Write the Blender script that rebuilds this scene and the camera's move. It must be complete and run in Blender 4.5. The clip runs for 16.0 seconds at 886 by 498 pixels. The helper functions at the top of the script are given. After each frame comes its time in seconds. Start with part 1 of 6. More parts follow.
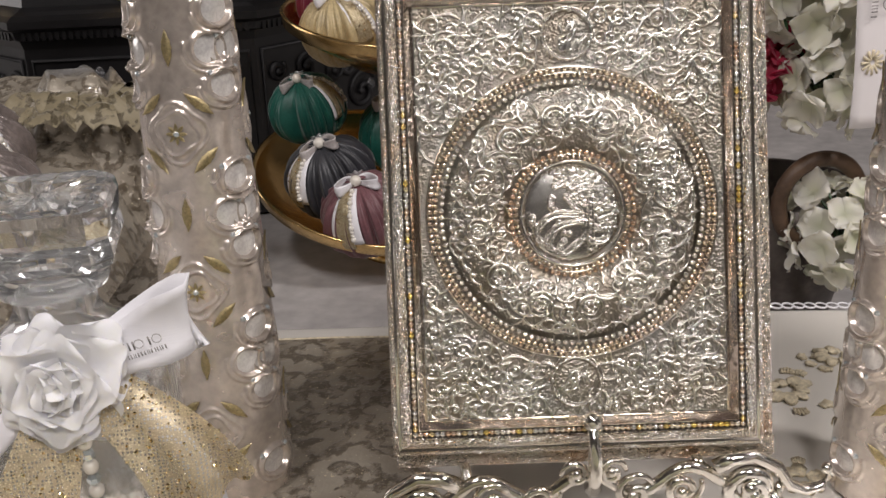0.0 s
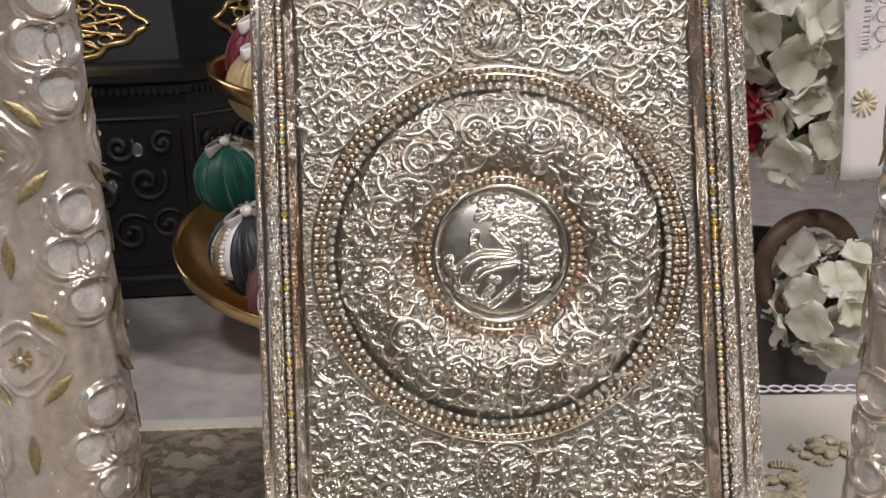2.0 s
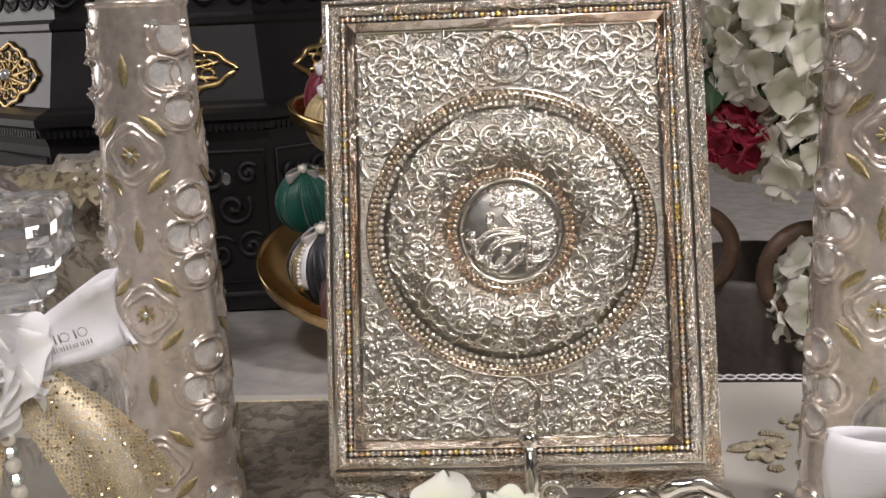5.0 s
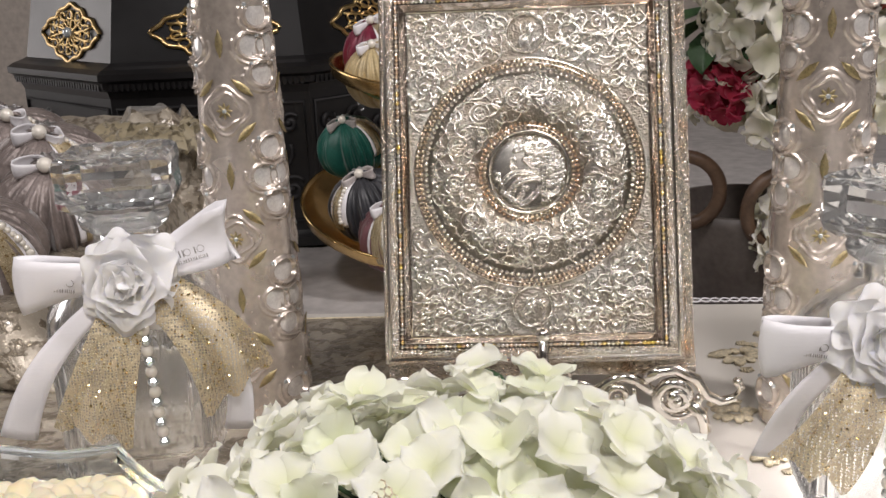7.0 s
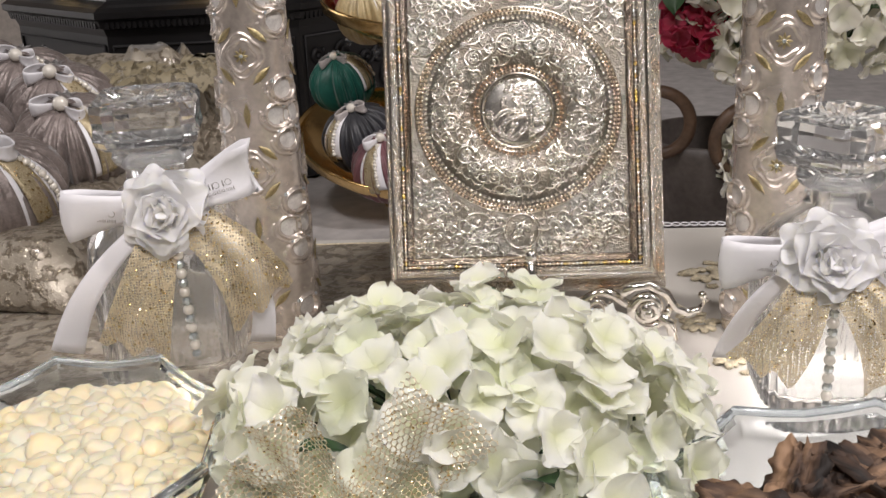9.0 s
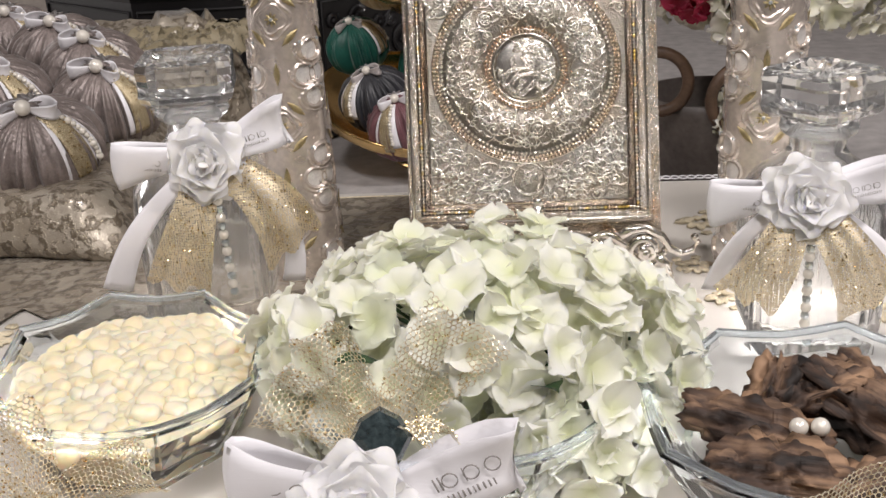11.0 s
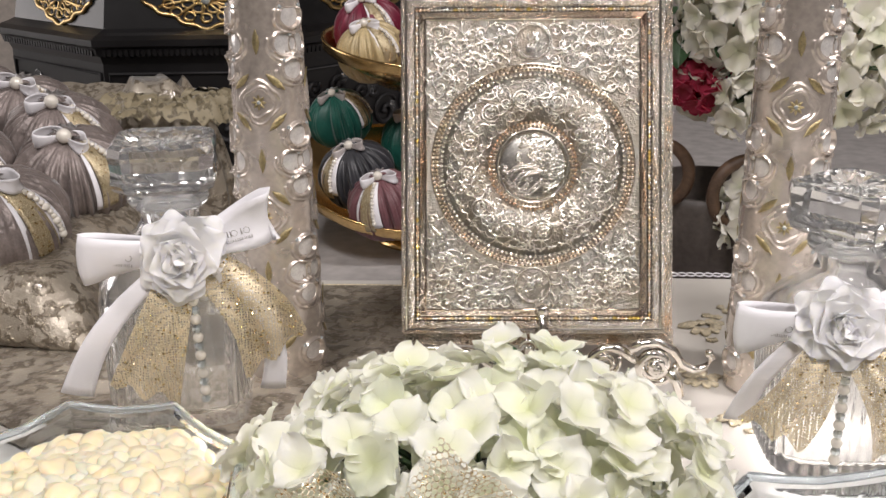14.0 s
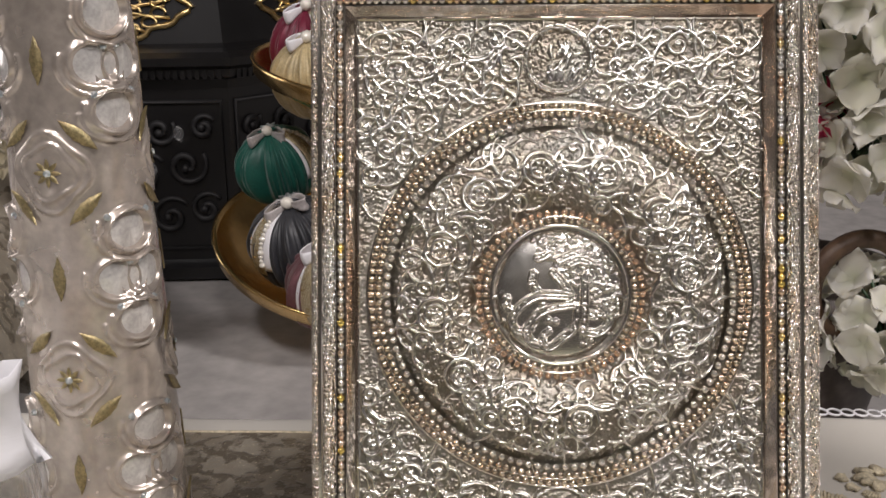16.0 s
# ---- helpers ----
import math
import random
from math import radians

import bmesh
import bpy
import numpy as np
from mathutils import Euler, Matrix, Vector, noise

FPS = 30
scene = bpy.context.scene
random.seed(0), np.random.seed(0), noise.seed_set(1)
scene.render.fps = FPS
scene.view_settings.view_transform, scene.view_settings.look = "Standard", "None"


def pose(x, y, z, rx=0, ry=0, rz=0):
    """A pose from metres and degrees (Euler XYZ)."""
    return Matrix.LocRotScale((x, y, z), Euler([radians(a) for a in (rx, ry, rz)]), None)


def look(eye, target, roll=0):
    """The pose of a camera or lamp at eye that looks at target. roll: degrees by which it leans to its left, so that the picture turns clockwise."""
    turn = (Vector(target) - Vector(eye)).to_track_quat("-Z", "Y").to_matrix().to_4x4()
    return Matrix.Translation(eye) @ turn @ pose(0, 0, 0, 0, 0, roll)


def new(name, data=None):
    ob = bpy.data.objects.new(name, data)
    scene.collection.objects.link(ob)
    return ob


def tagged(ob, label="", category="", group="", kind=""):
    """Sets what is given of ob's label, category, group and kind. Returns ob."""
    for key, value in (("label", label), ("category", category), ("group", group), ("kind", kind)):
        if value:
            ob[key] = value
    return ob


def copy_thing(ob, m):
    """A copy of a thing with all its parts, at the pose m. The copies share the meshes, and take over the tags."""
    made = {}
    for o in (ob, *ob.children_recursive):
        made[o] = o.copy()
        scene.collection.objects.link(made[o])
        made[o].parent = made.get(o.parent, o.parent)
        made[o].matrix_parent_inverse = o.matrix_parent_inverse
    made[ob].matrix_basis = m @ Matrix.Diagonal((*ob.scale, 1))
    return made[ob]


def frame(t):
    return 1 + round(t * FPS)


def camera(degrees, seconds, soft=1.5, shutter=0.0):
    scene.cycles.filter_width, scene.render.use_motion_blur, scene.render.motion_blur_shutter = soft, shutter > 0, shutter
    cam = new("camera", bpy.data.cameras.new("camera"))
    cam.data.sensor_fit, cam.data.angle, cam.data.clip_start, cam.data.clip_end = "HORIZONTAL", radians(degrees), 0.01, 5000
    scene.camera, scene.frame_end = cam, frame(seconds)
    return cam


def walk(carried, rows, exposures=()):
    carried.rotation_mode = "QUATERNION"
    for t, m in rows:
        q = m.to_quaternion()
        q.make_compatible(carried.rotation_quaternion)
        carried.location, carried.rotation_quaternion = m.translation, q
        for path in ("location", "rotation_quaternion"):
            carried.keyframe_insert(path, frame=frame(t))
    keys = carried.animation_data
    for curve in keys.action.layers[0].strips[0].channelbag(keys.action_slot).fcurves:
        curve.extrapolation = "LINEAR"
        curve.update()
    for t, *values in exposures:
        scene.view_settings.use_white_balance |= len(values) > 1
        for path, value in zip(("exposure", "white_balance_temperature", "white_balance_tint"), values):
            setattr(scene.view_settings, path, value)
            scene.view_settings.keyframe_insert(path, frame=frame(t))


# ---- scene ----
cam = camera(46.0, 16.0)
PATH = [
    (0, (-0.0833, -0.4178, 0.3276), (-0.0593, 0.0475, 0.1462), -2.34),
    (0.5, (-0.0766, -0.3626, 0.3124), (-0.0492, 0.1061, 0.1403), -2.25),
    (1, (-0.0541, -0.3276, 0.2893), (-0.0226, 0.1457, 0.1310), -2.20),
    (1.5, (-0.0475, -0.3207, 0.2756), (-0.0117, 0.1565, 0.1306), -2.10),
    (2, (-0.0482, -0.3230, 0.2692), (-0.0109, 0.1568, 0.1337), -1.83),
    (2.5, (-0.0405, -0.3242, 0.2663), (-0.0045, 0.1578, 0.1383), -1.53),
    (3, (-0.0400, -0.3428, 0.2711), (-0.0098, 0.1417, 0.1513), -1.60),
    (3.5, (-0.0404, -0.3849, 0.2774), (-0.0177, 0.1015, 0.1637), -1.72),
    (4, (-0.0343, -0.3982, 0.2722), (-0.0206, 0.0895, 0.1632), -2.09),
    (4.2, (-0.0342, -0.4009, 0.2671), (-0.0225, 0.0871, 0.1588), -2.22),
    (6.3, (-0.0353, -0.5331, 0.2803), (-0.0432, -0.0495, 0.1535), -2.57),
    (6.5, (-0.0364, -0.5425, 0.2867), (-0.0440, -0.0595, 0.1576), -2.58),
    (7, (-0.0443, -0.5661, 0.2907), (-0.0507, -0.0850, 0.1549), -2.63),
    (7.5, (-0.0529, -0.5797, 0.2940), (-0.0558, -0.1010, 0.1495), -2.67),
    (8, (-0.0535, -0.5900, 0.2959), (-0.0530, -0.1140, 0.1430), -2.66),
    (8.5, (-0.0577, -0.6084, 0.3025), (-0.0550, -0.1353, 0.1407), -2.69),
    (9, (-0.0583, -0.6359, 0.3133), (-0.0547, -0.1653, 0.1442), -2.81),
    (9.2, (-0.0572, -0.6463, 0.3181), (-0.0538, -0.1771, 0.1453), -2.88),
    (11.3, (-0.0694, -0.7079, 0.3226), (-0.0705, -0.2426, 0.1394), -3.18),
    (11.5, (-0.0744, -0.7124, 0.3277), (-0.0760, -0.2462, 0.1471), -3.10),
    (12, (-0.0848, -0.7246, 0.3415), (-0.0863, -0.2551, 0.1695), -2.78),
    (12.5, (-0.0861, -0.7249, 0.3474), (-0.0853, -0.2526, 0.1832), -2.33),
    (13, (-0.0823, -0.7142, 0.3452), (-0.0770, -0.2405, 0.1852), -1.79),
    (13.5, (-0.0784, -0.6876, 0.3380), (-0.0660, -0.2138, 0.1788), -1.10),
    (14, (-0.0859, -0.6343, 0.3328), (-0.0673, -0.1605, 0.1742), -0.54),
    (14.5, (-0.0830, -0.5262, 0.3273), (-0.0599, -0.0517, 0.1713), -0.25),
    (15, (-0.0813, -0.4395, 0.3205), (-0.0567, 0.0362, 0.1684), -0.18),
    (15.5, (-0.0790, -0.3593, 0.3057), (-0.0559, 0.1173, 0.1565), -0.41),
    (16, (-0.0573, -0.3080, 0.2897), (-0.0339, 0.1688, 0.1410), -0.39),
]
walk(cam, [(t, look(eye, target, roll)) for t, eye, target, roll in PATH],
     [(0, -0.2), (4, -0.18), (7, -0.06), (9, -0.1), (11.5, 0.0), (13, 0.02), (14, 0.07), (15, -0.12), (16, -0.22)])

# ---- light ----
world = bpy.data.worlds.new("world")
scene.world = world
world.use_nodes = True
world.node_tree.nodes["Background"].inputs[0].default_value = (1.0, 0.94, 0.92, 1)
world.node_tree.nodes["Background"].inputs[1].default_value = 0.04


def area_lamp(name, x, y, z, sx, sy, watts, aim, colour=(1.0, 0.935, 0.925)):
    data = bpy.data.lights.new(name, "AREA")
    data.shape, data.size, data.size_y, data.energy, data.color = "RECTANGLE", sx, sy, watts, colour
    ob = new(name, data)
    ob.matrix_world = look((x, y, z), aim)
    return ob


area_lamp("downlight", 1.05, -0.50, 1.55, 0.22, 0.22, 20, (0.0, 0.0, 0.1))
area_lamp("downlight", -0.75, -0.75, 1.9, 0.25, 0.25, 16, (-0.1, 0.0, 0.1))
area_lamp("downlight", 0.15, -1.65, 1.75, 0.35, 0.35, 22, (0.0, -0.1, 0.1))
# Added lamp out of view, set where the chest's left lid facet mirrors it.
area_lamp("wall_light", -2.35, 1.15, 0.55, 1.2, 1.0, 10, (0.0, 0.6, 0.2))
scene.view_settings.exposure = 0.0

# ---- helpers of this scene ----
V = Vector
TAU = 2 * math.pi


def mesh(name, verts, faces, smooth=True):
    me = bpy.data.meshes.new(name)
    me.from_pydata([tuple(v) for v in verts], [], faces)
    me.validate()
    if smooth:
        me.polygons.foreach_set("use_smooth", [True] * len(me.polygons))
    return me


def thing(name, m, label, category, group="", kind=""):
    ob = new(name)
    ob.empty_display_size = 0.02
    ob.matrix_world = m if isinstance(m, Matrix) else Matrix.Translation(m)
    return tagged(ob, label, category, group, kind)


CLEAR = set()


def part(name, me, material, parent=None, label="", m=None, kind=""):
    """Links a mesh as one object under a thing; a bmesh is turned into a mesh first."""
    if isinstance(me, bmesh.types.BMesh):
        bm, me = me, bpy.data.meshes.new(name)
        bm.to_mesh(me)
        bm.free()
    if material is not None and not me.materials:
        me.materials.append(material)
    ob = new(name, me)
    ob.parent = parent
    if m is not None:
        ob.matrix_local = m
    if material is not None and material.name in CLEAR:
        ob.visible_shadow = False
    if label:
        ob["label"] = label
    if kind:
        ob["kind"] = kind
    return ob


def solo(name, me, material, label, category, m=None, group="", kind=""):
    ob = part(name, me, material)
    if m is not None:
        ob.matrix_world = m
    return tagged(ob, label, category, group, kind)


class Geo:
    """Collects vertices and faces of one mesh."""

    def __init__(self):
        self.v, self.f = [], []

    def add(self, verts, faces, m=None):
        n = len(self.v)
        self.v += [(m @ V(p)) if m is not None else V(p) for p in verts]
        self.f += [tuple(i + n for i in f) for f in faces]
        return self

    def grid(self, rows, wrap=False, m=None, cap=False):
        r, c = len(rows), len(rows[0])
        faces = []
        for i in range(r - 1):
            for j in range(c if wrap else c - 1):
                k = (j + 1) % c
                faces.append((i * c + j, i * c + k, (i + 1) * c + k, (i + 1) * c + j))
        if cap:
            faces.append(tuple(range(c - 1, -1, -1)))
            faces.append(tuple((r - 1) * c + j for j in range(c)))
        return self.add([p for row in rows for p in row], faces, m)

    def tube(self, pts, rad, seg=6, closed=False, m=None):
        pts = [V(p) for p in pts]
        n, rows = len(pts), []
        up = V((0.31, 0.2, 0.93))
        for i, p in enumerate(pts):
            a = pts[(i - 1) % n] if closed or i else p
            b = pts[(i + 1) % n] if closed or i < n - 1 else p
            d = (b - a).normalized()
            x = d.cross(up)
            if x.length < 1e-3:
                x = d.orthogonal()
            x.normalize()
            y = d.cross(x).normalized()
            q = rad(i / max(1, n - 1)) if callable(rad) else rad
            rows.append([p + q * (math.cos(TAU * k / seg) * x + math.sin(TAU * k / seg) * y) for k in range(seg)])
        if closed:
            rows.append(rows[0])
        return self.grid(rows, wrap=True, m=m, cap=not closed)

    def strip(self, pts, sides, width, thick=0.0005, m=None, bulge=0.0):
        """A ribbon with thickness along pts; sides: the way across at each point; width: number or function of 0..1."""
        pts, n = [V(p) for p in pts], len(pts)
        top, low = [], []
        for i, p in enumerate(pts):
            d = (pts[min(n - 1, i + 1)] - pts[max(0, i - 1)]).normalized()
            s = V(sides[i]) if isinstance(sides, list) else V(sides)
            s = (s - s.dot(d) * d).normalized()
            nn = d.cross(s).normalized()
            w = (width(i / (n - 1)) if callable(width) else width) / 2
            row = [p + s * w * k + nn * bulge * w * (1 - k * k) for k in (-1, -0.6, -0.2, 0.2, 0.6, 1)]
            top.append([q + nn * thick / 2 for q in row])
            low.append([q - nn * thick / 2 for q in row])
        rows = [a + b[::-1] for a, b in zip(top, low)]
        return self.grid(rows, wrap=True, m=m, cap=True)

    def ball(self, c, r, seg=10, rings=6, m=None, scale=(1, 1, 1)):
        c = V(c)
        rows = []
        for i in range(rings + 1):
            a = math.pi * i / rings
            rr = max(math.sin(a), 0.02)
            rows.append([c + V((r * rr * math.cos(TAU * k / seg) * scale[0], r * rr * math.sin(TAU * k / seg) * scale[1], -r * math.cos(a) * scale[2])) for k in range(seg)])
        return self.grid(rows, wrap=True, m=m, cap=True)

    def lathe(self, profile, seg=48, m=None, shape=None, cap=True):
        """profile: (radius, z); shape(angle, z): a factor on the radius."""
        rows = [[V((r * (shape(TAU * k / seg, z) if shape else 1) * math.cos(TAU * k / seg), r * (shape(TAU * k / seg, z) if shape else 1) * math.sin(TAU * k / seg), z)) for k in range(seg)] for r, z in profile]
        return self.grid(rows, wrap=True, m=m, cap=cap)

    def box(self, lo, hi, m=None):
        x0, y0, z0 = lo
        x1, y1, z1 = hi
        return self.add([(x0, y0, z0), (x1, y0, z0), (x1, y1, z0), (x0, y1, z0), (x0, y0, z1), (x1, y0, z1), (x1, y1, z1), (x0, y1, z1)],
                        [(3, 2, 1, 0), (4, 5, 6, 7), (0, 1, 5, 4), (1, 2, 6, 5), (2, 3, 7, 6), (3, 0, 4, 7)], m)

    def mesh(self, name, smooth=True):
        return mesh(name, self.v, self.f, smooth)


def turn(rx=0, ry=0, rz=0):
    return pose(0, 0, 0, rx, ry, rz)


# ---- materials ----
class Mat:
    """A Principled material with two scales of colour variation, roughness variation and bump."""

    def __init__(self, name, colour, rough=0.5, metal=0.0, **extra):
        self.m = bpy.data.materials.new(name)
        self.m.use_nodes = True
        self.t = self.m.node_tree
        self.b = self.t.nodes["Principled BSDF"]
        self.b.inputs["Base Color"].default_value = (*colour, 1)
        self.b.inputs["Roughness"].default_value = rough
        self.b.inputs["Metallic"].default_value = metal
        for key, value in extra.items():
            self.b.inputs[key.replace("_", " ").title().replace("Ior", "IOR")].default_value = value
        self.colour = colour
        self.bump_from = None

    def node(self, kind, **values):
        n = self.t.nodes.new(kind)
        for key, value in values.items():
            n.inputs[key.replace("_", " ")].default_value = value
        return n

    def coords(self, which="Object"):
        return self.t.nodes.new("ShaderNodeTexCoord").outputs[which]

    def noise(self, scale, detail=3, which="Object", stretch=None):
        n = self.node("ShaderNodeTexNoise", Scale=scale, Detail=detail)
        src = self.coords(which)
        if stretch:
            mp = self.t.nodes.new("ShaderNodeMapping")
            mp.inputs["Scale"].default_value = stretch
            self.t.links.new(src, mp.inputs[0])
            src = mp.outputs[0]
        self.t.links.new(src, n.inputs["Vector"])
        return n.outputs["Fac"]

    def ramp(self, fac, stops):
        r = self.t.nodes.new("ShaderNodeValToRGB")
        el = r.color_ramp.elements
        while len(el) < len(stops):
            el.new(0.5)
        for e, (p, c) in zip(el, stops):
            e.position, e.color = p, (*c, 1) if len(c) == 3 else c
        self.t.links.new(fac, r.inputs[0])
        return r.outputs[0]

    def mix(self, fac, a, b, blend="MIX"):
        n = self.t.nodes.new("ShaderNodeMix")
        n.data_type, n.blend_type = "RGBA", blend
        for sock, value in ((n.inputs[0], fac), (n.inputs[6], a), (n.inputs[7], b)):
            if isinstance(value, bpy.types.NodeSocket):
                self.t.links.new(value, sock)
            elif isinstance(value, tuple):
                sock.default_value = (*value, 1)
            else:
                sock.default_value = value
        return n.outputs[2]

    def base(self, colour):
        self.t.links.new(colour, self.b.inputs["Base Color"])
        return self

    def rough(self, fac, lo, hi):
        n = self.node("ShaderNodeMapRange")
        n.inputs["To Min"].default_value, n.inputs["To Max"].default_value = lo, hi
        self.t.links.new(fac, n.inputs["Value"])
        self.t.links.new(n.outputs[0], self.b.inputs["Roughness"])
        return self

    def bump(self, fac, strength=0.3, distance=0.001):
        n = self.t.nodes.new("ShaderNodeBump")
        n.inputs["Strength"].default_value, n.inputs["Distance"].default_value = strength, distance
        self.t.links.new(fac, n.inputs["Height"])
        if self.bump_from:
            self.t.links.new(self.bump_from, n.inputs["Normal"])
        self.bump_from = n.outputs[0]
        self.t.links.new(n.outputs[0], self.b.inputs["Normal"])
        return self

    def vary(self, scale, spread=0.25, scale2=None):
        """Colour wandering by spread at two scales."""
        c = self.colour
        lo, hi = tuple(x * (1 - spread) for x in c), tuple(min(1, x * (1 + spread)) for x in c)
        one = self.ramp(self.noise(scale, 4), [(0.3, lo), (0.7, hi)])
        two = self.ramp(self.noise(scale2 or scale * 7, 3), [(0.3, (0.82, 0.82, 0.82)), (0.7, (1.1, 1.1, 1.1))])
        return self.base(self.mix(1.0, one, two, "MULTIPLY"))


def silver(name, tint=(0.86, 0.83, 0.78), rough=(0.1, 0.28)):
    s = Mat(name, tint, 0.2, 1.0)
    # Pinkish-gold patches in the base colour paint in reflections of things nearby.
    warm_reflection = s.ramp(s.noise(38, 3), [(0.38, tint), (0.62, (tint[0] * 0.98, tint[1] * 0.9, tint[2] * 0.78)), (0.75, (0.8, 0.62, 0.5))])
    s.base(s.mix(0.6, warm_reflection, tint))
    s.rough(s.noise(300, 3), *rough)
    s.bump(s.noise(1400, 2), 0.12, 0.0003)
    return s.m


M_SILVER = silver("embossed_silver", (0.71, 0.69, 0.645), (0.18, 0.32))
# Dull stippled ground, darkened to stand for shade between the raised vines.
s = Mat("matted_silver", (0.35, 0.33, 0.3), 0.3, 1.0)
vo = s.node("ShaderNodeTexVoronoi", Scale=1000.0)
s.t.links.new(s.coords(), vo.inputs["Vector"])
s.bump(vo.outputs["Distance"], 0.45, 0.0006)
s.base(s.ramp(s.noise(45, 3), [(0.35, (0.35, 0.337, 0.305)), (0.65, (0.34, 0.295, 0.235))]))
M_MATTED_SHADE = s.m
M_SILVER_PLAIN = silver("polished_silver", (0.88, 0.85, 0.8), (0.06, 0.16))
s = Mat("bevel_silver", (0.84, 0.77, 0.7), 0.16, 1.0)
s.rough(s.noise(90, 3), 0.05, 0.18)
s.bump(s.noise(26, 3), 0.35, 0.006)
s.base(s.ramp(s.noise(14, 2), [(0.35, (0.86, 0.82, 0.77)), (0.65, (0.82, 0.66, 0.55))]))
M_BEVEL = s.m
# Dark silver for the channel behind the border stones.
s = Mat("oxidised_silver", (0.09, 0.078, 0.062), 0.4, 0.8)
s.vary(200, 0.4)
M_DARK_CHANNEL = s.m
M_BEAD = silver("bead_silver", (0.88, 0.76, 0.63), (0.12, 0.25))
s = Mat("border_crystal", (0.82, 0.68, 0.52), 0.08, 0.85)
info = s.t.nodes.new("ShaderNodeObjectInfo")
s.base(s.ramp(info.outputs["Random"], [(0.0, (0.85, 0.6, 0.42)), (0.4, (0.85, 0.78, 0.66)), (0.75, (0.8, 0.8, 0.78)), (0.95, (0.95, 0.7, 0.25)), (1.0, (0.95, 0.72, 0.2))]))
M_RHINE_BORDER = s.m
s = Mat("granular_silver", (0.86, 0.76, 0.66), 0.2, 1.0)
vo = s.node("ShaderNodeTexVoronoi", Scale=900.0)
s.t.links.new(s.coords(), vo.inputs["Vector"])
s.bump(vo.outputs["Distance"], 0.9, 0.0012)
s.bump(s.noise(500, 3), 0.5, 0.001)
s.base(s.ramp(s.noise(60, 3), [(0.35, (0.84, 0.82, 0.77)), (0.62, (0.82, 0.73, 0.62)), (0.75, (0.8, 0.62, 0.45))]))
M_GRAIN = s.m

s = Mat("pearl_wax", (0.73, 0.645, 0.57), 0.3, 0.7, coat_weight=0.7, coat_roughness=0.12, sheen_weight=0.1)
s.vary(30, 0.12, 260)
s.rough(s.noise(90, 3), 0.16, 0.34)
s.bump(s.noise(260, 3), 0.15, 0.0006)
M_PEARL = s.m
s = Mat("white_inlay", (0.88, 0.85, 0.82), 0.2, 0.5, coat_weight=0.5, coat_roughness=0.15)
s.vary(120, 0.08, 700)
s.bump(s.noise(500, 2), 0.2, 0.0005)
M_INLAY = s.m
s = Mat("gold_glitter", (0.5, 0.41, 0.22), 0.32, 0.85)
s.vary(900, 0.35, 2600)
s.bump(s.noise(2500, 2), 0.5, 0.0004)
M_LEAFGOLD = s.m
s = Mat("rhinestone", (0.75, 0.82, 0.84), 0.05, 0.7, coat_weight=1.0)
M_RHINE = s.m
s = Mat("white_wax", (0.78, 0.75, 0.7), 0.45, 0.0, subsurface_weight=0.15, subsurface_radius=(0.01, 0.008, 0.006))
s.vary(25, 0.05)
M_WAX = s.m

s = Mat("crystal_glass", (0.95, 0.96, 0.965), 0.02, 0.0, transmission_weight=0.97, ior=1.46)
s.bump(s.noise(35, 1), 0.05, 0.002)
M_GLASS = s.m
s = Mat("cut_crystal", (0.97, 0.98, 0.98), 0.02, 0.0, transmission_weight=0.97, ior=1.56)
s.bump(s.noise(60, 2), 0.08, 0.002)
M_CUT = s.m
CLEAR.add(M_CUT.name)
# Slight blue tint imitates the grey-blue that refraction gives the glass.
s = Mat("bowl_glass", (0.86, 0.91, 0.95), 0.03, 0.0, transmission_weight=1.0, ior=1.48)
s.bump(s.noise(45, 2), 0.1, 0.002)
M_BOWLGLASS = s.m
# Colour of the added rim tube stands in for refraction at the edge.
s = Mat("rim_glass", (0.82, 0.87, 0.9), 0.05, 0.0, transmission_weight=0.95, ior=1.42)
s.bump(s.noise(60, 2), 0.15, 0.002)
M_RIMGLASS = s.m
CLEAR.update((M_RIMGLASS.name,))
CLEAR.update((M_GLASS.name, M_BOWLGLASS.name))

s = Mat("white_satin", (0.82, 0.81, 0.84), 0.38, 0.0, sheen_weight=0.4, sheen_roughness=0.3)
s.bump(s.noise(130, 2, stretch=(1, 1, 6)), 0.12, 0.001)
s.bump(s.noise(3000, 1), 0.1, 0.0002)
M_SATIN = s.m
s = Mat("print_grey", (0.3, 0.28, 0.27), 0.5, 0.3)
s.vary(300, 0.2)
M_PRINT = s.m


def net(name, colour, cell, hole, shine=0.7, glint=(1.0, 0.9, 0.62)):
    """A see-through net with glitter; cell: its size in metres."""
    s = Mat(name, colour, 0.32, shine)
    v = s.node("ShaderNodeTexVoronoi", Scale=1 / cell, Randomness=0.25)
    s.t.links.new(s.coords(), v.inputs["Vector"])
    s.t.links.new(s.ramp(v.outputs["Distance"], [(hole - 0.08, (0.22, 0.22, 0.22)), (hole, (0.92, 0.92, 0.92))]), s.b.inputs["Alpha"])
    sp = s.noise(1500, 1)
    s.base(s.mix(s.ramp(sp, [(0.60, (0, 0, 0)), (0.63, (1, 1, 1))]), s.ramp(s.noise(50, 3), [(0.3, tuple(c * 0.7 for c in colour)), (0.7, colour)]), glint))
    s.bump(sp, 0.6, 0.0006)
    return s.m


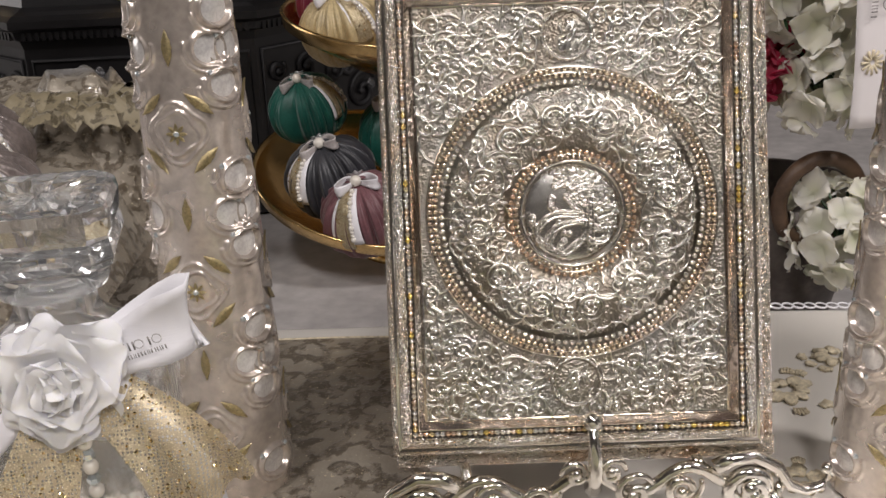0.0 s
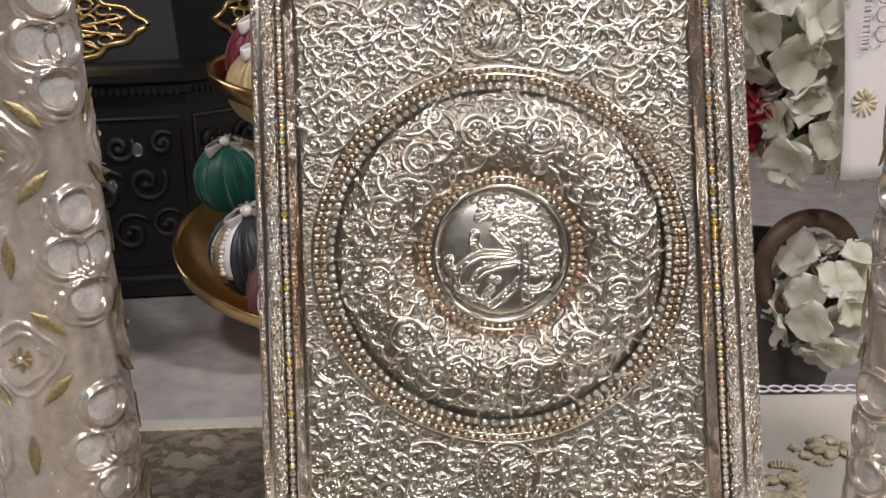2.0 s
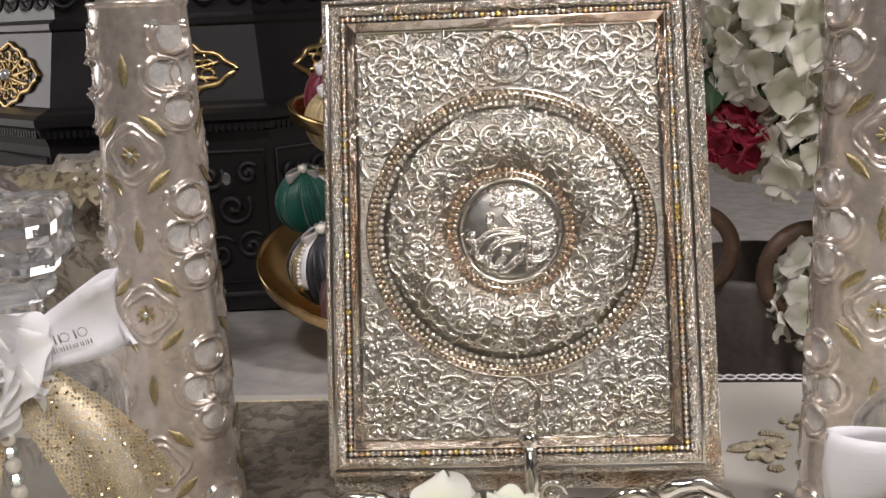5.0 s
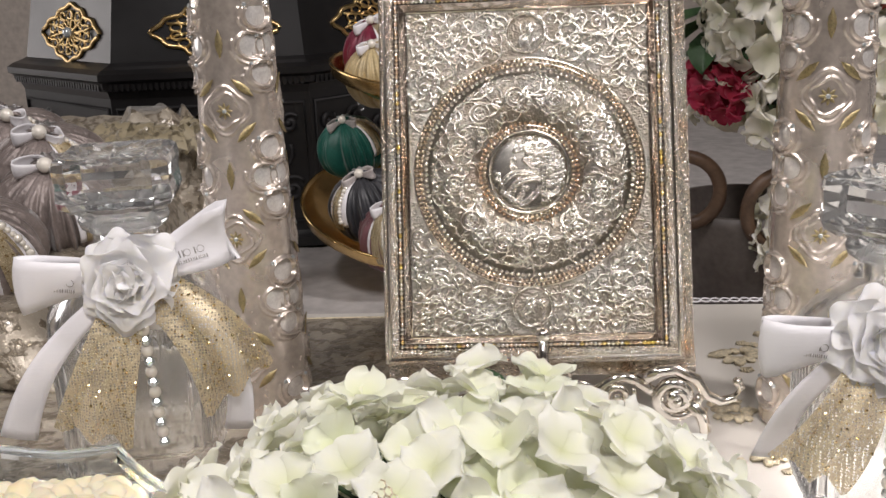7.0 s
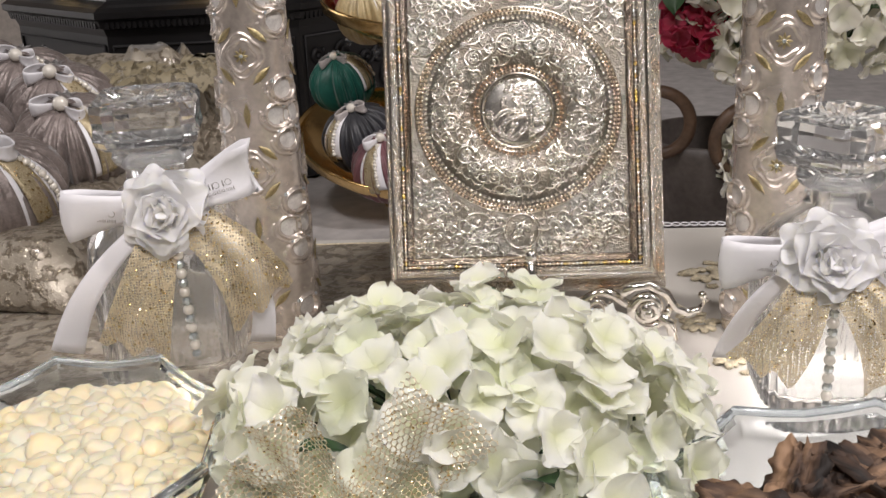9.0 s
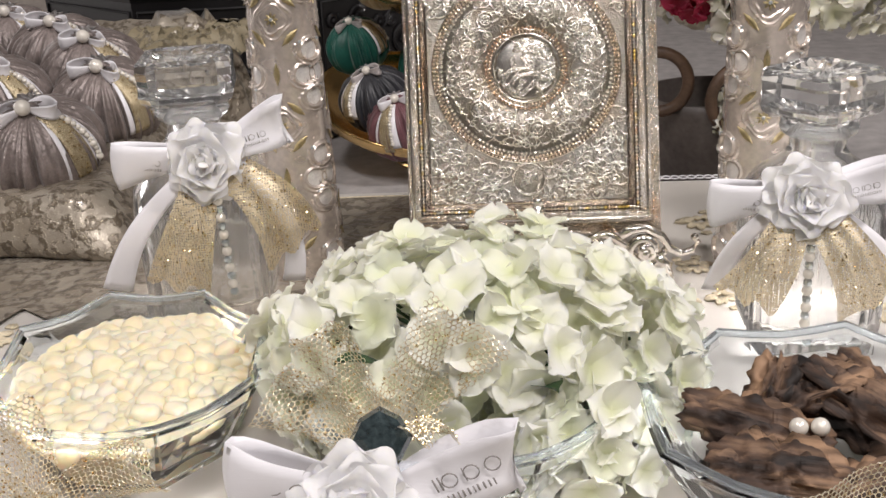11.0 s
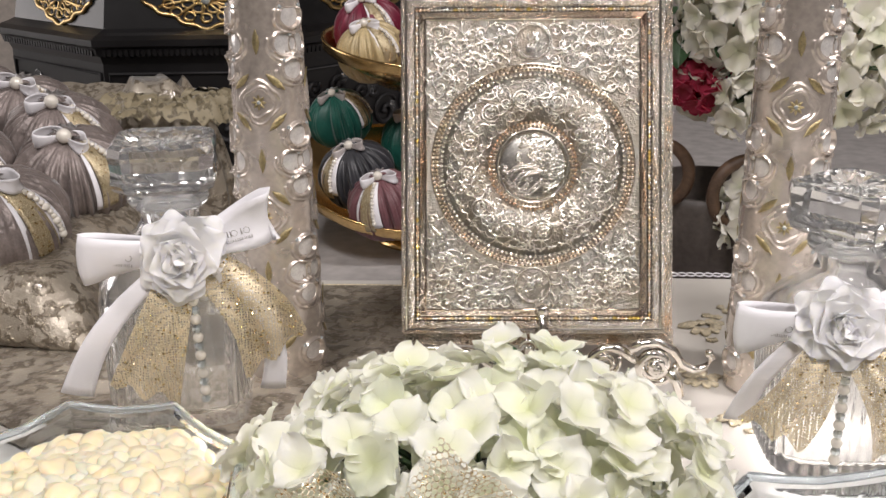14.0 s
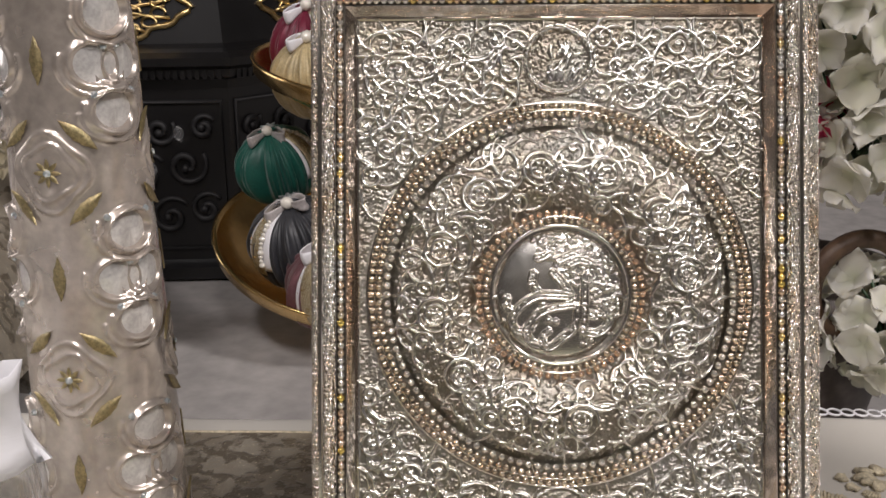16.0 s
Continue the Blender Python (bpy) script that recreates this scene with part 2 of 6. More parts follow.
M_TULLE = net("gold_tulle", (0.74, 0.62, 0.42), 0.0017, 0.40, 0.4)
M_GOLDRIBBON = net("gold_ribbon", (0.56, 0.46, 0.29), 0.0012, 0.3, 0.5)
s = Mat("net_thread", (0.7, 0.55, 0.32), 0.28, 0.7)
s.base(s.ramp(s.noise(700, 2), [(0.4, (0.74, 0.62, 0.42)), (0.6, (0.96, 0.92, 0.80))]))
s.bump(s.noise(1800, 2), 0.6, 0.0005)
M_NETTHREAD = s.m
s = Mat("glitter_flake", (0.9, 0.74, 0.42), 0.15, 1.0)
s.base(s.ramp(s.noise(900, 1), [(0.4, (0.62, 0.42, 0.16)), (0.6, (0.98, 0.86, 0.58))]))
M_GLITTER = s.m
s = Mat("pearl", (0.82, 0.78, 0.7), 0.18, 0.15, coat_weight=0.8, coat_roughness=0.1)
M_PEARLBEAD = s.m


def satin(name, colour):
    s = Mat(name, colour, 0.42, 0.05, sheen_weight=0.35, sheen_roughness=0.35)
    s.vary(60, 0.2, 500)
    s.bump(s.noise(300, 3, stretch=(1, 1, 0.3)), 0.25, 0.001)
    s.bump(s.noise(2600, 1), 0.15, 0.0003)
    return s.m


s = Mat("grey_velvet", (0.25, 0.21, 0.195), 0.3, 0.3, sheen_weight=0.3, sheen_roughness=0.3)
s.vary(45, 0.28, 420)
s.rough(s.noise(120, 3), 0.22, 0.45)
s.bump(s.noise(200, 4, stretch=(1, 1, 0.3)), 0.7, 0.003)
s.bump(s.noise(2600, 1), 0.15, 0.0003)
M_GREYVELVET = s.m
M_GREEN = satin("green_velvet", (0.012, 0.10, 0.075))
M_CHARCOAL = satin("charcoal_velvet", (0.035, 0.036, 0.042))
M_MAUVE = satin("mauve_velvet", (0.17, 0.075, 0.085))
M_GOLDCLOTH = satin("gold_cloth", (0.5, 0.4, 0.22))
M_WINE = satin("wine_velvet", (0.16, 0.012, 0.035))
M_GREYSATIN = satin("grey_satin", (0.5, 0.46, 0.45))

s = Mat("brass", (0.83, 0.58, 0.26), 0.22, 1.0)
s.rough(s.noise(60, 3), 0.12, 0.32)
s.bump(s.noise(14, 2, stretch=(1, 1, 20)), 0.05, 0.001)
s.vary(20, 0.12, 200)
M_BRASS = s.m
s = Mat("filigree_gold", (0.78, 0.57, 0.27), 0.28, 1.0)
s.vary(90, 0.15)
s.bump(s.noise(900, 2), 0.3, 0.0004)
M_FILIGREE = s.m
s = Mat("black_lacquer", (0.008, 0.0075, 0.008), 0.3, 0.0, coat_weight=0.25, coat_roughness=0.25)
s.rough(s.noise(12, 4), 0.24, 0.45)
s.bump(s.noise(180, 3), 0.06, 0.001)
s.vary(10, 0.3)
M_LACQUER = s.m
s = Mat("carved_black", (0.012, 0.011, 0.012), 0.62)
s.bump(s.noise(260, 3), 0.3, 0.001)
s.vary(30, 0.3)
M_CARVED = s.m


def petal(name, edge, heart, tinted=True, through_light=0.3):
    s = Mat(name, edge, 0.6, 0.0, sheen_weight=0.15, subsurface_weight=0.4, subsurface_radius=(1.0, 0.95, 0.75), subsurface_scale=0.004)
    o = s.coords("Object")
    ln = s.t.nodes.new("ShaderNodeVectorMath")
    ln.operation = "LENGTH"
    s.t.links.new(o, ln.inputs[0])
    col = s.ramp(ln.outputs["Value"], [(0.0, heart), (0.006, tuple((a + b) / 2 for a, b in zip(edge, heart))), (0.0135, edge)])
    info = s.t.nodes.new("ShaderNodeObjectInfo")
    tint = s.ramp(info.outputs["Random"], [(0.0, (1.0, 1.0, 1.0)), (0.4, (0.99, 1.0, 0.97)), (0.75, (0.985, 1.0, 0.92)), (1.0, (0.93, 0.98, 0.84))])
    s.base(s.mix(1.0 if tinted else 0.0, col, tint, "MULTIPLY"))
    s.bump(s.noise(420, 3), 0.2, 0.0008)
    tr = s.node("ShaderNodeBsdfTranslucent")
    tr.inputs["Color"].default_value = (*edge, 1)
    mx = s.t.nodes.new("ShaderNodeMixShader")
    mx.inputs[0].default_value = through_light
    out = s.t.nodes["Material Output"]
    s.t.links.new(s.b.outputs[0], mx.inputs[1])
    s.t.links.new(tr.outputs[0], mx.inputs[2])
    s.t.links.new(mx.outputs[0], out.inputs["Surface"])
    return s.m


M_ROSE = petal("paper_rose", (0.95, 0.945, 0.945), (0.95, 0.94, 0.94), False, 0.18)
M_PETAL = petal("hydrangea_petal", (0.955, 0.95, 0.89), (0.82, 0.85, 0.50), True, 0.34)
M_PETALBACK = petal("ivory_petal", (0.8, 0.77, 0.7), (0.6, 0.62, 0.42))
M_PETALRED = petal("red_petal", (0.48, 0.03, 0.09), (0.3, 0.01, 0.03))
M_PETALCORAL = petal("coral_petal", (0.75, 0.22, 0.17), (0.6, 0.1, 0.08))
s = Mat("leaf_green", (0.035, 0.075, 0.03), 0.45)
s.vary(60, 0.35)
s.bump(s.noise(250, 3), 0.3, 0.001)
M_LEAF = s.m

s = Mat("table_cloth", (0.78, 0.745, 0.69), 0.5, 0.0, sheen_weight=0.25)
vo = s.node("ShaderNodeTexVoronoi", Scale=9.0, Randomness=0.8)
wob = s.noise(55, 3)
s.t.links.new(s.coords(), vo.inputs["Vector"])
spot = s.ramp(vo.outputs["Distance"], [(0.18, (1, 1, 1)), (0.24, (0, 0, 0))])
fil = s.ramp(wob, [(0.46, (0, 0, 0)), (0.52, (1, 1, 1)), (0.58, (0, 0, 0))])
mask = s.mix(1.0, spot, fil, "MULTIPLY")
s.base(s.mix(mask, s.ramp(s.noise(6, 3), [(0.3, (0.57, 0.54, 0.49)), (0.7, (0.64, 0.61, 0.56))]), (0.46, 0.37, 0.2)))
s.bump(mask, 0.5, 0.001)
s.bump(s.noise(5, 3), 0.3, 0.01)
s.bump(s.noise(1500, 1), 0.12, 0.0004)
M_CLOTH = s.m
s = Mat("brocade", (0.42, 0.36, 0.27), 0.3, 0.3, sheen_weight=0.15, coat_weight=0.5, coat_roughness=0.12)
leaves = s.ramp(s.noise(58, 5), [(0.46, (0, 0, 0)), (0.50, (1, 1, 1)), (0.58, (1, 1, 1)), (0.62, (0.1, 0.1, 0.1))])
curl = s.ramp(s.noise(150, 5), [(0.40, (0.35, 0.35, 0.35)), (0.52, (1, 1, 1))])
cover = s.mix(1.0, leaves, curl, "MULTIPLY")
ground = s.ramp(s.noise(22, 4), [(0.35, (0.29, 0.245, 0.185)), (0.65, (0.42, 0.375, 0.305))])
glint = s.ramp(s.noise(520, 2), [(0.68, (0, 0, 0)), (0.72, (1, 1, 1))])
s.base(s.mix(glint, s.mix(cover, ground, (0.15, 0.12, 0.083)), (0.75, 0.66, 0.46)))
s.bump(cover, 0.6, 0.0016)
s.bump(s.noise(38, 4), 0.5, 0.008)
s.bump(s.noise(900, 2), 0.3, 0.0005)
M_BROCADE = s.m
s = Mat("gold_thread", (0.66, 0.58, 0.42), 0.6, 0.05)
s.vary(400, 0.3)
s.bump(s.noise(1500, 2), 0.6, 0.0006)
M_THREAD = s.m
s = Mat("grey_cloth", (0.42, 0.40, 0.39), 0.7)
s.vary(7, 0.06)
s.bump(s.noise(900, 2), 0.1, 0.0005)
M_GREYCLOTH = s.m
s = Mat("taupe_glaze", (0.13, 0.11, 0.10), 0.5)
s.vary(25, 0.25)
s.bump(s.noise(150, 3), 0.2, 0.001)
M_TAUPE = s.m
s = Mat("beige_plaster", (0.46, 0.41, 0.365), 0.85)
s.vary(3, 0.08, 60)
s.bump(s.noise(120, 3), 0.1, 0.002)
M_WALLBACK = s.m
# Tone of the unseen room surfaces, darkened to cut bounced light.
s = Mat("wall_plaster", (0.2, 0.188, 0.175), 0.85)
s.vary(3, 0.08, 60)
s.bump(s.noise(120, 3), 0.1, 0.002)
M_DIM_PLASTER = s.m
s = Mat("sugar", (0.86, 0.78, 0.58), 0.42, 0.0, subsurface_weight=0.8, subsurface_radius=(1.0, 0.75, 0.42), subsurface_scale=0.008)
info = s.t.nodes.new("ShaderNodeObjectInfo")
s.base(s.ramp(info.outputs["Random"], [(0.0, (0.92, 0.78, 0.55)), (0.5, (0.91, 0.74, 0.49)), (1.0, (0.92, 0.81, 0.62))]))
s.bump(s.noise(180, 3), 0.12, 0.001)
M_SUGAR = s.m
s = Mat("bark", (0.11, 0.06, 0.035), 0.72)
s.base(s.ramp(s.noise(75, 6, stretch=(0.16, 1, 1)), [(0.36, (0.014, 0.009, 0.007)), (0.48, (0.07, 0.04, 0.026)), (0.64, (0.34, 0.21, 0.125))]))
s.bump(s.noise(120, 5, stretch=(0.15, 1, 1)), 0.8, 0.003)
M_BARK = s.m
s = Mat("rattan_brown", (0.11, 0.065, 0.04), 0.5)
s.vary(40, 0.35)
s.bump(s.noise(300, 3), 0.3, 0.001)
M_RATTAN = s.m
s = Mat("organza", (0.82, 0.78, 0.78), 0.5, 0.0, sheen_weight=0.4, alpha=0.78)
s.bump(s.noise(80, 2), 0.2, 0.001)
M_ORGANZA = s.m
s = Mat("lace", (0.25, 0.21, 0.13), 0.5, 0.1, sheen_weight=0.3)
lv = s.ramp(s.noise(110, 4), [(0.42, (0.35, 0.35, 0.35)), (0.5, (1, 1, 1))])
s.t.links.new(lv, s.b.inputs["Alpha"])
s.bump(s.noise(110, 4), 0.6, 0.002)
M_LACE = s.m
s = Mat("dark_gem", (0.05, 0.07, 0.075), 0.04, 0.3, coat_weight=1.0)
s.vary(300, 0.5)
M_GEM = s.m

# ---- the setting ----
def shell(name, lo, hi, material, label):
    return solo(name, Geo().box(lo, hi).mesh(name, False), material, label, "structure", kind="structure")


BACK_Z = -0.075
# All but wall_north are out of view; their dark tone limits fill light.
shell("floor", (-2.6, -2.6, -0.80), (2.6, 3.0, -0.75), M_DIM_PLASTER, "plain dull floor of the room")
shell("wall_north", (-2.6, 2.4, -0.75), (2.6, 2.5, 2.3), M_WALLBACK, "plain wall out of view, darkened to cut fill light behind the display")
shell("wall_south", (-2.6, -2.6, -0.75), (2.6, -2.5, 2.3), M_DIM_PLASTER, "plain wall out of view, darkened to cut fill light")
shell("wall_east", (2.5, -2.5, -0.75), (2.6, 2.4, 2.3), M_DIM_PLASTER, "plain wall out of view, darkened to cut fill light")
shell("wall_west", (-2.6, -2.5, -0.75), (-2.5, 2.4, 2.3), M_DIM_PLASTER, "plain wall out of view, darkened to cut fill light")
shell("ceiling", (-2.6, -2.6, 2.3), (2.6, 2.5, 2.4), M_DIM_PLASTER, "plain ceiling out of view, darkened to cut fill light")

# lower back table in grey cloth
rows = []
for i in range(41):
    x = -1.5 + 3.0 * i / 40
    rows.append([(x, y, BACK_Z + 0.003 * noise.noise(V((x * 4, y * 4, 3)))) for y in [0.24 + 1.5 * j / 24 for j in range(25)]] + [(x, 1.75, -0.75)])
solo("table_back", Geo().grid(rows).mesh("table_back"), M_GREYCLOTH, "lower back table covered in plain pale grey cloth", "table", kind="structure")

# raised front table with its embroidered cloth: soft folds, rounded back edge that falls to the lower table
def cloth_z(x, y):
    z = 0.0016 * noise.noise(V((x * 9, y * 9, 0.4)))
    return z - 0.0016


def edge_y(x):
    return 0.285 - 0.10 * x + 0.008 * math.sin(9 * x)


rows = []
for i in range(121):
    x = -0.95 + 1.9 * i / 120
    e = edge_y(x)
    row = [(x, -0.62, -0.75), (x, -0.60, -0.05)]
    row += [(x, y, cloth_z(x, y)) for y in [-0.58 + (e + 0.56) * j / 60 for j in range(61)]]
    row += [(x, e - 0.014, -0.001), (x, e - 0.006, -0.004), (x, e, -0.012), (x, e + 0.004, -0.03), (x, e + 0.008, BACK_Z - 0.01)]
    rows.append(row)
cloth = solo("table_cloth", Geo().grid(rows).mesh("table_cloth"), M_CLOTH, "ivory satin table cloth with gold floral embroidery", "table cloth", kind="structure")
# trim along the back edge
g = Geo()
for i in range(70):
    x = 0.06 + 0.55 * i / 69
    e = edge_y(x)
    g.tube([(x + 0.004 * math.cos(a), e - 0.008 + 0.0045 * math.sin(a), 0.0008) for a in [TAU * k / 10 for k in range(10)]], 0.0008, 4, closed=True)
part("lace_trim", g.mesh("lace_trim"), M_SATIN, cloth, "white looped lace trim", kind="stuff")


def embroidered_flower(x, y, r, seed):
    """A flat stitched flower with ragged petals and stems."""
    rnd = random.Random(seed)
    g = Geo()
    for k in range(9):
        a = TAU * k / 9 + rnd.uniform(-0.2, 0.2)
        l, near = r * rnd.uniform(0.62, 1.08), rnd.uniform(0.22, 0.40)
        for q in range(9):
            b = a + (q - 4) * 0.075
            tip = 1.0 - 0.020 * (q - 4) ** 2 - rnd.uniform(0, 0.06)
            g.tube([(l * s * math.cos(b), l * s * math.sin(b), 0.0012 * math.sin(math.pi * s) + 0.0004) for s in (near, 0.5 * near + 0.5 * tip, tip)], 0.0011, 4)
    for k in range(4):
        a = rnd.uniform(0, TAU)
        for q in range(5):
            b = a + 0.07 * (q - 2)
            g.tube([(r * s * math.cos(b), r * s * math.sin(b), 0.0006) for s in (1.1, 1.25, 1.45 - 0.05 * abs(q - 2))], 0.0010, 4)
    return part("embroidered_flower", g.mesh("embroidered_flower"), M_THREAD, cloth, "flower stitched in dull gold thread", pose(x, y, cloth_z(x, y) + 0.0005, 0, 0, rnd.uniform(0, 360)))


for k, (x, y, r) in enumerate(((0.158, 0.145, 0.021), (0.205, 0.185, 0.017), (0.13, 0.05, 0.016), (0.135, -0.01, 0.015), (0.24, -0.05, 0.02), (0.26, 0.06, 0.02),
                               (-0.40, -0.02, 0.022), (-0.34, 0.06, 0.018), (-0.15, -0.28, 0.02), (0.0, -0.33, 0.02), (-0.36, -0.27, 0.02), (-0.27, 0.16, 0.02))):
    embroidered_flower(x, y, r, k)

# ---- the silver book case on its stand ----
LEAN = 17.5
W2, PV = 0.0706, 0.1915
CV = 0.0950


def emboss():
    """Height of the embossed panel over a fine net: vines, curls, a domed ring and a centre boss."""
    rnd = random.Random(7)
    step = 0.00028
    nu, nv = int(2 * W2 / step) + 1, int(PV / step) + 1
    us, vs = np.linspace(-W2, W2, nu), np.linspace(0, PV, nv)
    U, Vv = np.meshgrid(us, vs)
    H = np.zeros_like(U)
    R = np.hypot(U, Vv - CV)

    def stamp(u, v, w, h):
        i0, i1 = np.searchsorted(us, u - w), np.searchsorted(us, u + w)
        j0, j1 = np.searchsorted(vs, v - w), np.searchsorted(vs, v + w)
        if i1 > i0 and j1 > j0:
            d2 = ((U[j0:j1, i0:i1] - u) ** 2 + (Vv[j0:j1, i0:i1] - v) ** 2) / (w * w)
            np.maximum(H[j0:j1, i0:i1], h * np.sqrt(np.clip(1 - d2, 0, 1)), out=H[j0:j1, i0:i1])

    def stroke(pts, w, h):
        for k in range(len(pts) - 1):
            (a, b), (c, d) = pts[k], pts[k + 1]
            n = max(1, int(math.hypot(c - a, d - b) / 0.0004))
            for q in range(n):
                f = q / n
                s = (k + f) / (len(pts) - 1)
                stamp(a + (c - a) * f, b + (d - b) * f, w * (0.55 + 0.6 * math.sin(math.pi * min(1, 0.15 + s))), h)

    def spiral(u, v, r, a, hand, turns=1.35, w=0.00070, h=0.0012):
        n = 26
        stroke([(u + r * (1 - 0.85 * k / n) * math.cos(a + hand * TAU * turns * k / n), v + r * (1 - 0.85 * k / n) * math.sin(a + hand * TAU * turns * k / n)) for k in range(n + 1)], w, h)
        stamp(u, v, 0.0013, h * 1.1)

    # curling tendrils with leaves and buds, over the flat corners and over the dome
    dome = 0.0056 * np.clip(np.sin(np.pi * np.clip((0.0590 - R) / (0.0590 - 0.0275), 0, 1)), 0, 1) ** 0.75
    Hd = np.where((R < 0.0590) & (R > 0.0275), dome, 0)
    sp = 0.0094
    for j in range(int(PV / sp) + 2):
        for i in range(-9, 10):
            u = (i + (0.5 if j % 2 else 0)) * sp + rnd.uniform(-0.0016, 0.0016)
            v = 0.004 + j * sp + rnd.uniform(-0.0016, 0.0016)
            rr = math.hypot(u, v - CV)
            if rr < 0.0315 or 0.0545 < rr < 0.0712 or abs(u) > W2 - 0.0030 or not 0.003 < v < PV - 0.003:
                continue
            if 0.036 < rr < 0.052 and min(abs((math.atan2(v - CV, u) / TAU * 12 - 0.3) % 1), 1 - abs((math.atan2(v - CV, u) / TAU * 12 - 0.3) % 1)) < 0.27:
                continue
            if math.hypot(u, v - 0.1765) < 0.0165 or math.hypot(u, v - 0.0165) < 0.0165:
                continue
            hand = 1 if (i + j) % 2 else -1
            a = rnd.uniform(0, TAU)
            spiral(u, v, rnd.uniform(0.0036, 0.0056), a, hand, rnd.uniform(1.1, 1.6), 0.00066, 0.0011)
            for q in range(3):
                b = a + q * 2.1 + rnd.uniform(-0.4, 0.4)
                l = rnd.uniform(0.005, 0.013)
                pts = [(u + (0.0042 + l * s) * math.cos(b + 1.1 * hand * s), v + (0.0042 + l * s) * math.sin(b + 1.1 * hand * s)) for s in (0, 0.25, 0.5, 0.75, 1)]
                stroke(pts, 0.00072, 0.0011)
                stamp(pts[-1][0], pts[-1][1], 0.00105, 0.0013)
    for k in range(12):
        a = TAU * (k + 0.3) / 12
        u, v = 0.0440 * math.cos(a), CV + 0.0440 * math.sin(a)
        for r in (0.0058, 0.0034):
            stroke([(u + r * math.cos(TAU * q / 24), v + r * math.sin(TAU * q / 24)) for q in range(25)], 0.00075, 0.0013)
        for q in range(6):
            stamp(u + 0.0018 * math.cos(q * 1.047), v + 0.0018 * math.sin(q * 1.047), 0.0009, 0.0013)
    for k in range(40):
        # scalloped rim of the dome
        a = TAU * k / 40
        stroke([(0.0535 * math.cos(a + 0.157 * q) * (1 + 0.035 * math.sin(math.pi * q)), CV + 0.0535 * math.sin(a + 0.157 * q) * (1 + 0.035 * math.sin(math.pi * q))) for q in (0, 0.25, 0.5, 0.75, 1)], 0.0006, 0.0009)
    for k in range(56):
        a = TAU * k / 56
        stroke([(0.0560 * math.cos(a + 0.05 * s), CV + 0.0560 * math.sin(a + 0.05 * s) + 0.0012 * math.sin(math.pi * s)) for s in (0, 0.4, 0.8)], 0.0007, 0.0008)
    # the centre boss: looping raised strokes
    Hc = np.where(R < 0.0222, 0.0022 * np.sqrt(np.clip(1 - (R / 0.0225) ** 2, 0, 1)), 0)
    def smooth(pts, n=7):
        out = []
        for k in range(len(pts) - 1):
            a, b, c, d = (V((*pts[max(0, min(len(pts) - 1, k + q))], 0)) for q in (-1, 0, 1, 2))
            for q in range(n):
                t = q / n
                p = 0.5 * (2 * b + (c - a) * t + (2 * a - 5 * b + 4 * c - d) * t * t + (3 * b - a - 3 * c + d) * t ** 3)
                out.append((p.x, p.y))
        return out + [tuple(pts[-1])]

    def band(pts, w, h, dots):
        """A flat raised band with a fine rim on both sides and a beaded back."""
        pts = [(p[0], CV + p[1]) for p in smooth(pts)]
        stroke(pts, w, h * 0.72)
        for side in (-1, 1):
            edge = []
            for k in range(len(pts)):
                a, b = pts[max(0, k - 1)], pts[min(len(pts) - 1, k + 1)]
                d = math.hypot(b[0] - a[0], b[1] - a[1]) or 1
                edge.append((pts[k][0] - side * (b[1] - a[1]) / d * w * 0.9, pts[k][1] + side * (b[0] - a[0]) / d * w * 0.9))
            stroke(edge, 0.00045, h)
        for q in range(dots):
            p = pts[rnd.randrange(len(pts))]
            stamp(p[0] + rnd.uniform(-0.5, 0.5) * w, p[1] + rnd.uniform(-0.5, 0.5) * w, 0.0004, h * 1.1)

    for pts in (
        [(0.0045, -0.0010), (-0.0010, -0.0005), (-0.0075, -0.0005), (-0.0130, -0.0035), (-0.0165, -0.0080), (-0.0150, -0.0125), (-0.0105, -0.0120), (-0.0085, -0.0085)],
        [(0.0045, -0.0035), (-0.0020, -0.0045), (-0.0080, -0.0070), (-0.0115, -0.0120), (-0.0100, -0.0165), (-0.0050, -0.0180)],
        [(0.0060, -0.0040), (0.0050, -0.0110), (0.0010, -0.0150), (-0.0040, -0.0185), (-0.0060, -0.0150), (-0.0030, -0.0120)],
        [(-0.0180, -0.0010), (-0.0190, -0.0035), (-0.0165, -0.0060)], [(-0.0090, 0.0075), (-0.0095, 0.0035), (-0.0075, 0.0010)],
        [(-0.0025, 0.0080), (0.0010, 0.0040), (0.0050, -0.0015)], [(0.0085, 0.0070), (0.0085, -0.0050), (0.0080, -0.0185)],
        [(0.0085, -0.0130), (0.0130, -0.0135), (0.0172, -0.0100), (0.0160, -0.0055), (0.0140, -0.0020)], [(0.0100, -0.0070), (0.0150, -0.0078)],
        [(-0.0080, 0.0125), (-0.0045, 0.0140), (-0.0020, 0.0180)], [(-0.0010, 0.0115), (0.0040, 0.0140), (0.0090, 0.0155)], [(0.0030, 0.0100), (0.0070, 0.0120), (0.0120, 0.0100)],
    ):
        band(pts, 0.00125, 0.0015, 26)
    for cu, cv in ((-0.0040, -0.0090), (-0.0015, -0.0095), (-0.0060, -0.0035), (-0.0040, 0.0130), (0.0110, -0.0160)):
        stamp(cu, CV + cv, 0.0013, 0.0012)
    for q in range(420):
        a, d = rnd.uniform(-0.5, 2.4), 0.0215 * math.sqrt(rnd.random())
        u, v = d * math.cos(a), d * math.sin(a)
        if u + v > 0.008:
            stamp(u, CV + v, rnd.uniform(0.0004, 0.0009), rnd.uniform(0.0004, 0.0010))
